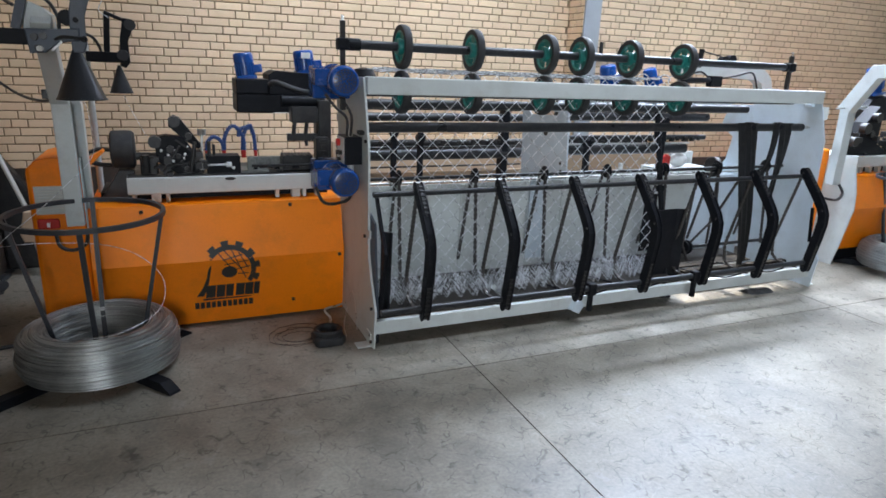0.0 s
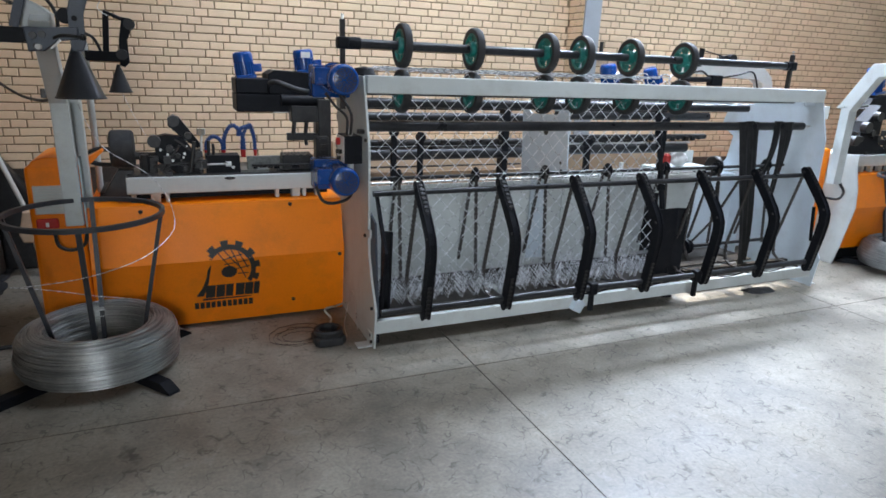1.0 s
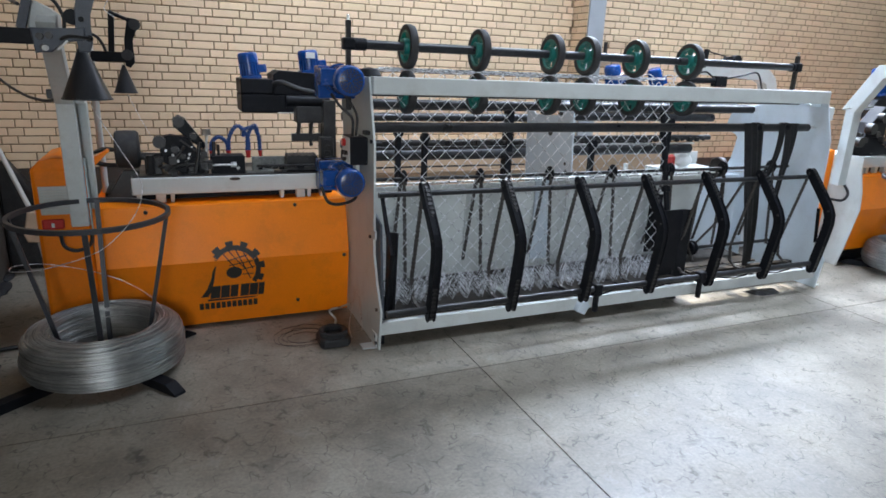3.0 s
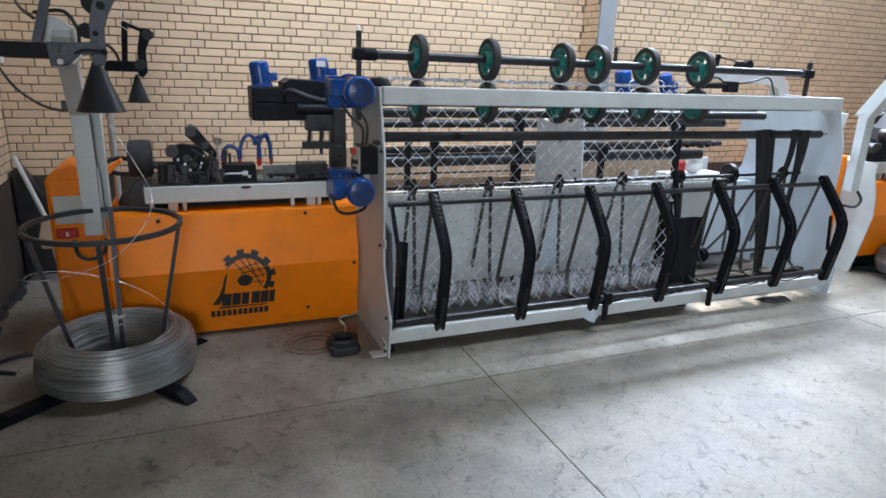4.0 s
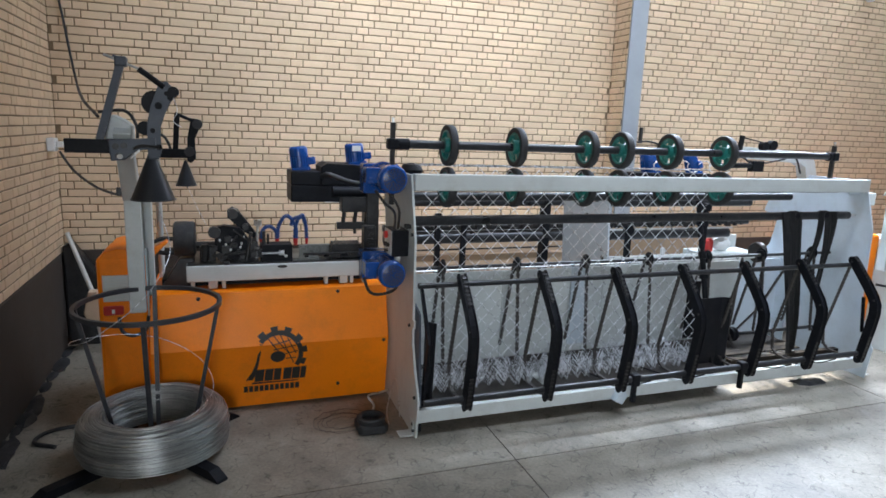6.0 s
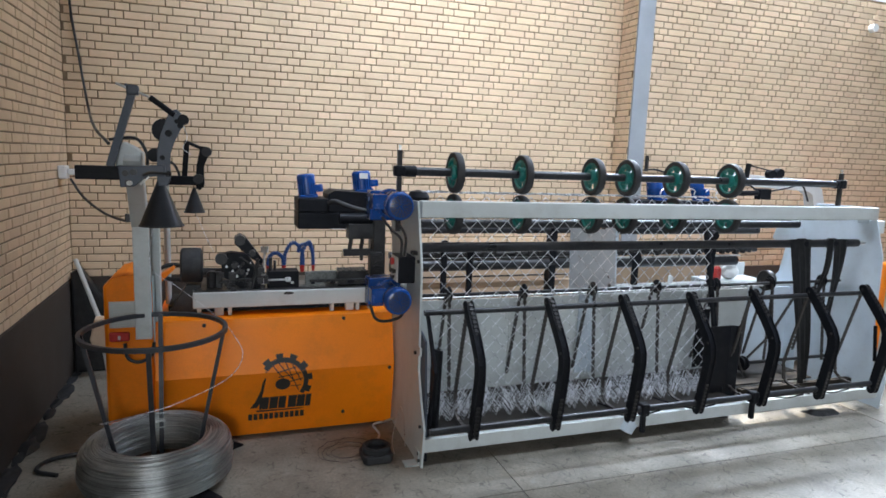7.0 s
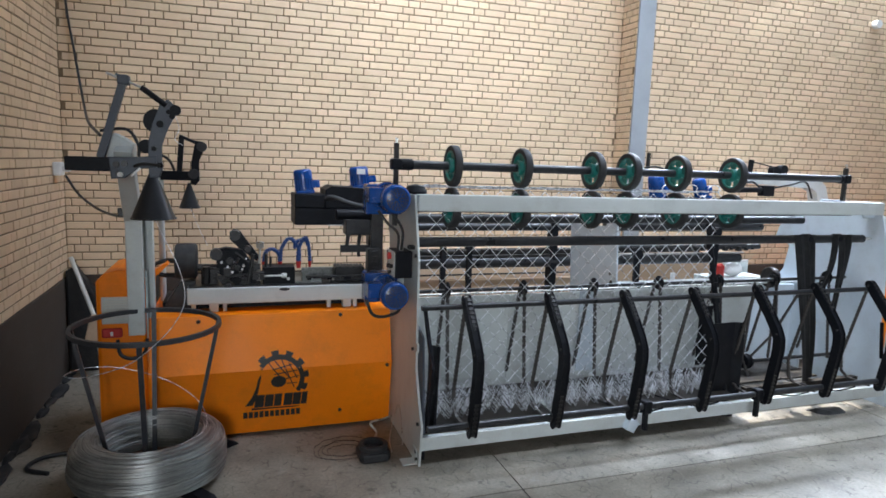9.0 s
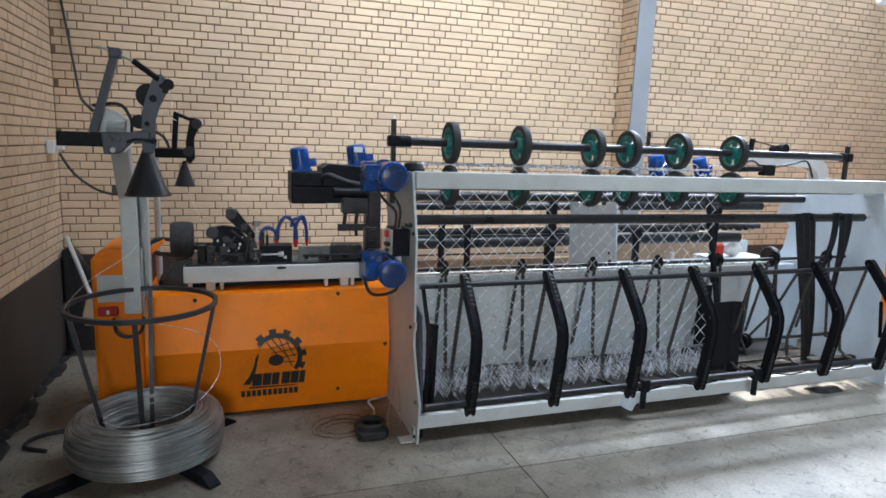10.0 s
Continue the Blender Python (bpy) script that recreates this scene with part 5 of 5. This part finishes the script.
# ---- small things round the machine ----
def foot_pedal():
    root = thing("foot_pedal", (-0.23, 0.2, 0), "black rubber foot pedal on the floor beside the frame", "pedal")
    bm = B()
    prism(bm, [(-0.32, 0.13), (-0.3, 0.1), (-0.16, 0.1), (-0.135, 0.13), (-0.135, 0.25), (-0.16, 0.28), (-0.3, 0.28), (-0.32, 0.25)], 0.0, 0.055, "z", 0.012)
    part("pedal_base", bm, RUBBER, root)
    bm = B()
    ring_lathe(bm, [(0.06, 0.056), (0.085, 0.056), (0.088, 0.085), (0.075, 0.092), (0.06, 0.085)], T(-0.228, 0.19, 0), 28)
    part("pedal_guard", bm, RUBBER, root, smooth=True)
    bm = B()
    tube(bm, smooth_path([(-0.21, 0.27, 0.05), (-0.18, 0.33, 0.09), (-0.21, 0.36, 0.14), (-0.14, 0.33, 0.17), (-0.09, 0.3, 0.2)]), 0.007, 8)
    part("pedal_lead", bm, STEEL, root)
    bm = B()
    tube(bm, smooth_path([(-0.11, 0.2, 0.01), (-0.1, 0.3, 0.05), (-0.06, 0.36, 0.16), (-0.05, 0.3, 0.27), (-0.05, 0.22, 0.2), (-0.06, 0.14, 0.08)]), 0.003, 6)
    part("pedal_wire", bm, STEEL, root)
    bm = B()
    rng = random.Random(8)
    for k in range(4):
        r = 0.1 + 0.03 * k
        tube(bm, [(-0.38 + r * math.cos(a) + rng.uniform(-0.008, 0.008), 0.3 + r * 0.8 * math.sin(a) + rng.uniform(-0.008, 0.008), 0.006 + 0.02 * (k % 2) * abs(math.sin(a))) for a in [2 * math.pi * i / 26 for i in range(26)]], 0.0014, 4, True)
    single("loose_wire", bm, OILY, (-0.38, 0.3, 0), "thin tangled loops of scrap wire on the floor", "scrap wire")


foot_pedal()


def floor_scraps():
    bm = B()
    rng = random.Random(4)
    n = 18
    top, low = [], []
    for i in range(n):
        a = 2 * math.pi * i / n
        r = 1 + 0.25 * math.sin(3 * a + 1)
        x, y = 3.215 + 0.135 * r * math.cos(a), 0.04 + 0.05 * r * math.sin(a) - 0.3 * 0.135 * math.cos(a)
        low.append(bm.verts.new((x, y, 0.0)))
        top.append(bm.verts.new((3.215 + (x - 3.215) * 0.8, 0.04 + (y - 0.04) * 0.75, 0.022 + 0.014 * math.sin(2 * a))))
    c = bm.verts.new((3.2, 0.05, 0.034))
    for i in range(n):
        j = (i + 1) % n
        bm.faces.new((low[i], low[j], top[j], top[i]))
        bm.faces.new((top[i], top[j], c))
    bm.faces.new(list(reversed(low)))
    single("work_glove", bm, RUBBER, (3.215, 0.04, 0), "crumpled dark work rag lying on the concrete", "rag", smooth=True)
    bm = B()
    tube(bm, smooth_path([(-1.98, 0.42, 0.01), (-2.1, 0.5, 0.012), (-2.06, 0.62, 0.012), (-1.9, 0.66, 0.012), (-1.78, 0.6, 0.012)]), 0.012, 8)
    single("floor_cable", bm, CABLE, (-1.95, 0.5, 0), "black cable looped on the floor behind the coil", "cable", smooth=True)
    # lumps for the dark strip of rubbish and sweepings along the side wall
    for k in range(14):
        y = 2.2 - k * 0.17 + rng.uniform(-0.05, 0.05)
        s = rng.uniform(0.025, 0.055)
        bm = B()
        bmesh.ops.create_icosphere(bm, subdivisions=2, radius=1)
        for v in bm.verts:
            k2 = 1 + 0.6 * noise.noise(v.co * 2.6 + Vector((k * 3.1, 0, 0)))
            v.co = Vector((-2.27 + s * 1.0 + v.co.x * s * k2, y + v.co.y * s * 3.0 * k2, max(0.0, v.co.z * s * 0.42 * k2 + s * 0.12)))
        single("floor_rag", bm, RUBBER, (-2.2, y, 0), "dark crumpled clump of rubbish lying against the wall", "rag", smooth=True, group="rags along the wall")
    bm = B()
    rod(bm, (-2.22, 2.22, 0.93), (-2.02, 2.05, 0.42), 0.017, 12)
    bar = thing("long_handled_broom", (-2.03, 2.06, 0), "pale wooden-handled broom leaning in the wall corner", "broom")
    part("handle", bm, LABEL, bar)
    bm = B()
    prism(bm, [(-2.06, 0.5), (-2.0, 0.5), (-1.93, 0.32), (-1.95, 0.26), (-2.08, 0.27), (-2.1, 0.33)], 1.98, 2.08, "y", 0.01)
    part("head", bm, CARD, bar)
    bm = B()
    rod(bm, (-2.02, 2.05, 0.3), (-1.97, 2.0, 0.0), 0.02, 10)
    part("lower_stick", bm, LABEL, bar)
    bm = B()
    prism(bm, [(-2.26, 0.0), (-1.86, 0.0), (-1.9, 0.3), (-2.0, 0.55), (-2.2, 0.86), (-2.26, 0.82)], 2.2, 2.33, "y", 0.02)
    single("dark_board", bm, OILY, (-2.1, 2.26, 0), "dark oily board propped in the corner behind the cabinet", "board")


floor_scraps()


def wall_fittings():
    root = thing("wall_socket", (CORNER_X, 2.15, 1.6), "white socket box on the brick side wall with a black lead", "socket")
    bm = B()
    box(bm, CORNER_X + 0.004, CORNER_X + 0.06, 2.05, 2.17, 1.57, 1.67, 0.01)
    part("socket_box", bm, WHITE, root)
    bm = B()
    box(bm, CORNER_X + 0.061, CORNER_X + 0.11, 2.08, 2.14, 1.6, 1.645, 0.008)
    part("plug", bm, WHITE, root)
    bm = B()
    tube(bm, smooth_path([(-2.2, 2.1, 1.57), (-2.1, 2.0, 1.44), (-1.9, 1.6, 1.36), (-1.72, 1.2, 1.35), (-1.6, 0.8, 1.39), (-1.58, 0.72, 1.4)]), 0.009, 8)
    part("lead", bm, CABLE, root, smooth=True)
    bm = B()
    tube(bm, smooth_path([(-2.215, 2.37, 3.8), (-2.21, 2.37, 2.96), (-2.165, 2.37, 2.54), (-2.08, 2.2, 2.12), (-1.9, 1.4, 1.95), (-1.64, 0.3, 1.84)]), 0.009, 8)
    single("drop_cable", bm, CABLE, (-2.2, 2.37, 1.84), "black cable hanging down the corner to the wire guide", "cable", smooth=True)
    bm = B()
    rod(bm, (5.93, STEP_Y - 0.001, 3.49), (5.93, STEP_Y - 0.06, 3.49), 0.045, 24)
    lamp = single("round_wall_lamp", bm, WHITE, (5.93, STEP_Y, 3.42), "small white round bulkhead lamp high on the wall", "wall lamp", smooth=True)
    bm = B()
    box(bm, 3.0, 3.03, STEP_Y - 0.03, STEP_Y - 0.001, 1.78, 1.94, 0.004)
    br = thing("cable_bracket", (3.0, STEP_Y, 1.8), "small dark bracket and cable on the brick wall by the column", "bracket")
    part("bracket_plate", bm, OILY, br)
    bm = B()
    tube(bm, smooth_path([(2.97, STEP_Y - 0.03, 1.79), (3.1, STEP_Y - 0.03, 1.8), (3.25, STEP_Y - 0.03, 1.77), (3.4, STEP_Y - 0.03, 1.7)]), 0.01, 8)
    part("cable_run", bm, CABLE, br)


wall_fittings()


# ---- the machine behind, its back to the wall ----
def rear_machine():
    root = thing("rear_weaving_machine", (2.6, 1.4, 0), "second weaving machine behind, pale plates, dark rollers and blue motors", "machine")
    bm = B()
    prism(bm, [(0.9, 1.41), (0.98, 1.41), (1.05, 1.3), (1.45, 1.28), (1.56, 1.36), (1.6, 1.32), (1.55, 0.7), (1.5, 0.0), (0.9, 0.0), (0.84, 0.7)], 1.85, 1.862, "x", 0.002)
    plate = part("side_plate", bm, PALE, root, "pale blue-grey end plate with a round hole")
    for y, z, r in ((1.2, 1.16, 0.035), (0.93, 0.86, 0.022), (0.93, 0.78, 0.018), (0.95, 0.93, 0.014)):
        bm = B()
        rod(bm, (1.8485, y, z), (1.8495, y, z), r, 20)
        part("plate_hole", bm, INK, plate)
    bm = B()
    prism(bm, [(0.87, 1.0), (0.86, 1.42), (1.0, 1.42), (1.2, 1.38), (1.26, 1.2), (1.1, 1.12), (1.14, 0.9), (1.26, 0.75), (1.2, 0.0), (0.87, 0.0)], 3.86, 3.874, "x", 0.002)
    part("far_plate", bm, PALE, root, "pale curved end plate")
    for y, z, r, a, c, mt in ((1.65, 1.232, 0.034, 0.2, 1.95, PIPE), (1.65, 1.30, 0.012, 0.2, 1.95, OILY), (1.65, 0.925, 0.052, 0.2, 1.95, PIPE), (1.7, 1.01, 0.03, 0.2, 3.3, OILY), (1.62, 0.985, 0.01, 0.2, 1.95, OILY), (1.75, 0.80, 0.008, 0.2, 1.95, OILY), (1.1, 1.385, 0.032, 1.87, 4.05, PIPE), (1.1, 1.293, 0.036, 1.87, 3.5, PIPE), (1.1, 1.115, 0.024, 1.87, 3.5, PIPE), (1.1, 1.015, 0.042, 1.87, 3.28, PIPE), (1.05, 1.07, 0.008, 1.87, 3.28, STEEL), (0.95, 1.43, 0.012, 1.87, 3.6, STEEL)):
        bm = B()
        rod(bm, (a, y, z), (c, y, z), r, 20)
        part("roller", bm, mt, root, smooth=True)
    for x, y, z0, z1 in ((0.62, 1.5, 0.5, 1.16), (0.85, 1.5, 0.55, 1.12), (2.12, 0.98, 0.85, 1.12), (2.9, 0.98, 0.85, 1.3)):
        bm = B()
        box(bm, x - 0.022, x + 0.022, y - 0.02, y + 0.02, z0, z1, 0.004)
        rod(bm, (x, y - 0.03, z1 - 0.04), (x, y + 0.03, z1 - 0.04), 0.035, 14)
        part("roller_hanger", bm, BLACK, root)
    bm = B()
    rng = random.Random(21)
    for k in range(40):
        x, s = 0.3 + k * 0.08 + rng.uniform(-0.02, 0.02), rng.uniform(0.01, 0.022)
        y, z = (1.64, 1.02) if x < 1.9 else (1.08, 1.1)
        box(bm, x - s, x + s, y - s, y + s, z - s, z + s, 0.003)
    part("carriage_comb", bm, OILY, root, kind="stuff")
    bm = B()
    box(bm, 1.87, 3.6, 0.98, 1.06, 0.78, 0.845, 0.004)
    part("bed", bm, GREY, root, "pale machine bed")
    bm = B()
    box(bm, 2.98, 3.58, 1.065, 1.3, 0.78, 0.84, 0.004)
    box(bm, 3.3, 3.58, 1.28, 1.3, 0.841, 0.96, 0.003)
    part("side_tray", bm, GREY, root, "pale grey side tray")
    bm = B()
    box(bm, 2.5, 2.53, 1.0, 1.03, 0.846, 0.91, 0.003)
    part("bed_upright", bm, WHITE, root)
    bm = B()
    box(bm, 1.95, 2.09, 1.19, 1.25, 0.85, 1.47, 0.004)
    part("frame_post", bm, PALE, root, "pale blue-grey upright post")
    bm = B()
    box(bm, 0.1, 2.4, 1.72, 1.78, 0.70, 0.755, 0.003)
    part("wood_rail", bm, CARD, root, "bare timber rail")
    bm = B()
    box(bm, 1.9, 4.6, 1.0, 1.3, 0.05, 0.775, 0.005)
    part("cabinet", bm, PALE, root)
    for x in (0.4, 1.7):
        bm = B()
        box(bm, x - 0.03, x + 0.03, 1.6, 1.7, 0.0, 1.3, 0.004)
        part("frame_post", bm, BLACK, root)
    vertical_motor(root, 2.75, 1.6, 1.52, 0.075, 0.2, 12)
    vertical_motor(root, 3.26, 1.6, 1.52, 0.064, 0.19, 20)
    bm = B()
    box(bm, 2.5, 3.4, 1.5, 1.75, 1.3, 1.52, 0.01)
    part("overhead_housing", bm, BLACK, root)
    bm = B()
    prism(bm, [(3.6, 1.8), (4.78, 1.75), (4.9, 1.66), (4.98, 1.45), (5.0, 0.8), (4.86, 0.8), (4.84, 1.42), (4.78, 1.6), (4.7, 1.64), (3.6, 1.68)], 1.66, 1.78, "y", 0.006)
    part("gooseneck", bm, GREY, root, "pale gooseneck arm")
    bm = B()
    flat_bar(bm, (3.5, 1.3, 1.73), (3.52, 1.3, 1.89), 0.03, 0.035, (0, 1, 0))
    rod(bm, (3.55, 1.3, 1.87), (3.92, 1.3, 1.81), 0.006, 8)
    rod(bm, (3.9, 1.28, 1.81), (3.9, 1.34, 1.81), 0.045, 18)
    rod(bm, (3.8, 1.28, 1.8), (3.8, 1.34, 1.8), 0.04, 18)
    rod(bm, (3.3, 1.3, 1.61), (3.75, 1.3, 1.62), 0.025, 10)
    box(bm, 3.66, 3.8, 1.27, 1.34, 1.56, 1.66, 0.008)
    part("wire_guide_arm", bm, BLACK, root)
    bm = B()
    tube(bm, smooth_path([(3.4, 1.3, 1.66), (3.55, 1.3, 1.69), (3.7, 1.3, 1.63), (4.0, 1.3, 1.67), (4.2, 1.3, 1.7), (4.3, 1.3, 1.55)]), 0.009, 8)
    part("guide_cable", bm, CABLE, root)
    bm = B()
    rng = random.Random(9)
    for i in range(7):
        a0 = rng.uniform(0, 3)
        tube(bm, [(2.55 + 0.12 * i + 0.07 * math.cos(a), 1.2, 1.6 + 0.05 * math.sin(a)) for a in [a0 + 0.35 * j for j in range(9)]], 0.004, 5)
    part("wire_ends", bm, ZINC, root)
    # a helmet-like white tub and red can on the bed
    tub = thing("white_plastic_bag", (3.25, 1.05, 0.841), "crumpled white plastic bag lying on the rear machine bed", "bag")
    bm = B()
    bmesh.ops.create_icosphere(bm, subdivisions=3, radius=1)
    for v in bm.verts:
        k = 1 + 0.2 * noise.noise(v.co * 2.2)
        v.co = Vector((3.25 + v.co.x * 0.095 * k, 1.12 + v.co.y * 0.05 * k, 0.841 + max(0, (v.co.z * 0.5 + 0.5)) * 0.13 * k))
    part("bag_body", bm, WHITE, tub, smooth=True)
    bm = B()
    rod(bm, (3.135, 1.15, 0.841), (3.135, 1.15, 0.935), 0.036, 20)
    rod(bm, (3.135, 1.15, 0.935), (3.135, 1.15, 0.955), 0.036, 20, 0.015)
    single("red_oil_can", bm, RED, (3.135, 1.15, 0.841), "small red oil can standing on the rear machine bed", "can", smooth=True)
    # boards stacked against the wall
    bm = B()
    box(bm, 0.3, 2.6, 2.25, 2.37, 0.0, 0.96, 0.005)
    box(bm, 2.6, 4.1, 2.02, 2.12, 0.0, 0.93, 0.005)
    single("leaning_panel", bm, CARD, (1.4, 2.3, 0), "brown board standing against the wall behind the machines", "board")


rear_machine()


# ---- the next machine in the row ----
def next_machine():
    dx, dy = 6.05, 0.02
    root = thing("next_weaving_machine", (5.2, 0.6, 0), "next orange weaving machine in the row with a pale gooseneck post", "machine", "weaving machines in the row")

    def py(z):
        return panel_y(z) + dy
    bm = B()
    prism(bm, [(py(0.16), 0.16), (py(0.55), 0.55), (py(0.84), 0.84), (1.0, 0.84), (1.0, 0.16)], 4.62, 6.6, "x", 0.004)
    part("cabinet", bm, ORANGE, root, "orange painted sheet steel cabinet")
    bm = B()
    prism(bm, [(0.40, 0.0), (0.36, 0.18), (0.295, 0.55), (0.31, 0.7), (0.36, 0.9), (0.36, 1.02), (0.62, 1.02), (0.75, 0.6), (0.75, 0.0)], 4.6, 4.614, "x", 0.002)
    part("end_plate", bm, GREY, root, "pale grey shaped end plate")
    bm = B()
    box(bm, 4.44, 4.59, 0.62, 1.0, 0.16, 1.05, 0.02)
    part("end_cabinet", bm, ORANGE, root)
    bm = B()
    box(bm, 4.42, 4.52, 0.42, 0.5, 0.76, 1.42, 0.004)
    part("post", bm, GREY, root, "pale grey channel post")
    bm = B()
    prism(bm, [(0.42, 1.4), (0.53, 1.42), (0.53, 1.44), (0.3, 1.8), (-0.3, 1.82), (-0.3, 1.72), (0.24, 1.7)], 4.42, 4.52, "x", 0.005)
    part("gooseneck", bm, GREY, root, "pale gooseneck arm")
    bm = B()
    rod(bm, (4.3, 0.45, 1.43), (4.7, 0.45, 1.45), 0.006, 8)
    part("tie_rod", bm, STEEL, root)
    bm = B()
    box(bm, 4.22, 4.42, 0.6, 0.66, 1.32, 1.43, 0.004)
    part("rear_plate", bm, GREY, root)
    bm = B()
    box(bm, 4.68, 6.6, 0.48, 0.92, 0.9, 1.0, 0.005)
    part("bed", bm, GREY, root, "pale grey machine bed")
    for k in range(8):
        bm = B()
        box(bm, 4.75 + k * 0.13, 4.79 + k * 0.13, 0.5, 0.54, 0.842, 0.899, 0.002)
        part("bed_foot", bm, GREY, root)
    # black box paints the gap under this bed as shaded too
    bm = B()
    box(bm, 4.66, 6.6, 0.56, 0.9, 0.842, 0.898)
    part("under_bed", bm, BLACK, root)
    bm = B()
    prism(bm, [(4.7, 1.0), (4.72, 1.15), (4.8, 1.1), (4.9, 1.3), (5.05, 1.45), (5.12, 1.4), (5.1, 1.1), (5.3, 1.02), (5.3, 1.0)], 0.55, 0.68, "y", 0.008)
    head = part("wire_head", bm, BLACK, root, "oily black wire-forming head")
    rng = random.Random(31)
    for _ in range(40):
        x, z, s = rng.uniform(4.68, 5.5), rng.uniform(1.0, 1.2), rng.uniform(0.012, 0.03)
        y = rng.uniform(0.5, 0.7)
        bm = B()
        box(bm, x - s, x + s, y - s, y + s, z - s, z + s, 0.003)
        part("head_block", bm, OILY, head)
    for x, z, r in ((4.74, 1.13, 0.045), (4.87, 1.25, 0.05), (5.0, 1.35, 0.045), (4.95, 1.2, 0.03)):
        bm = B()
        rod(bm, (x, 0.5, z), (x, 0.56, z), r, 18)
        part("head_roller", bm, OILY, head)
    bm = B()
    prism(bm, [(5.22, 1.4), (5.3, 1.5), (5.7, 1.58), (5.7, 1.3), (5.4, 1.3)], 0.8, 1.0, "y", 0.008)
    part("overhead_housing", bm, BLACK, root)
    vertical_motor(root, 5.42, 0.9, 1.56, 0.075, 0.24, 10)
    bm = B()
    tube(bm, smooth_path([(4.56, 0.46, 0.76), (4.58, 0.42, 0.68), (4.52, 0.42, 0.62), (4.46, 0.5, 0.62)]), 0.012, 8)
    part("post_cable", bm, CABLE, root)
    bm = B()
    box(bm, 4.62, 6.6, 0.5, 0.98, 0.0, 0.158)
    part("plinth", bm, BLACK, root)


next_machine()
COIL3 = (5.07, 0.02)
wire_coil(COIL3, label="coil of bright galvanised wire lying beside the next machine")
coil_basket((5.07, 0.03))

# ---- brickwork, last of the large pieces ----
brick_wall(NORTH, T(CORNER_X, 0, DADO_Z + 0.004), STEP_X - CORNER_X, 0, TOP_Z - DADO_Z, 11, (0.55, 2.05, 0.75, 1.75))
brick_wall(NORTH, T(STEP_X, STEP_Y - WALL_Y, DADO_Z + 0.004), 11.2, 0, TOP_Z - DADO_Z, 12)
brick_wall(NORTH, T(STEP_X, WALL_Y - WALL_Y, DADO_Z + 0.004) @ Matrix.Rotation(-math.pi / 2, 4, "Z"), WALL_Y - STEP_Y, 0, TOP_Z - DADO_Z, 13)
brick_wall(WEST, T(0, WALL_Y - 10.4, DADO_Z + 0.004) @ Matrix.Rotation(math.pi / 2, 4, "Z"), 10.39, 0, TOP_Z - DADO_Z, 14)


def motions():
    walk(WIRE, [(t, pose(AXIS[0], AXIS[1], 0, 0, 0, a)) for t, a in SPIN])


motions()
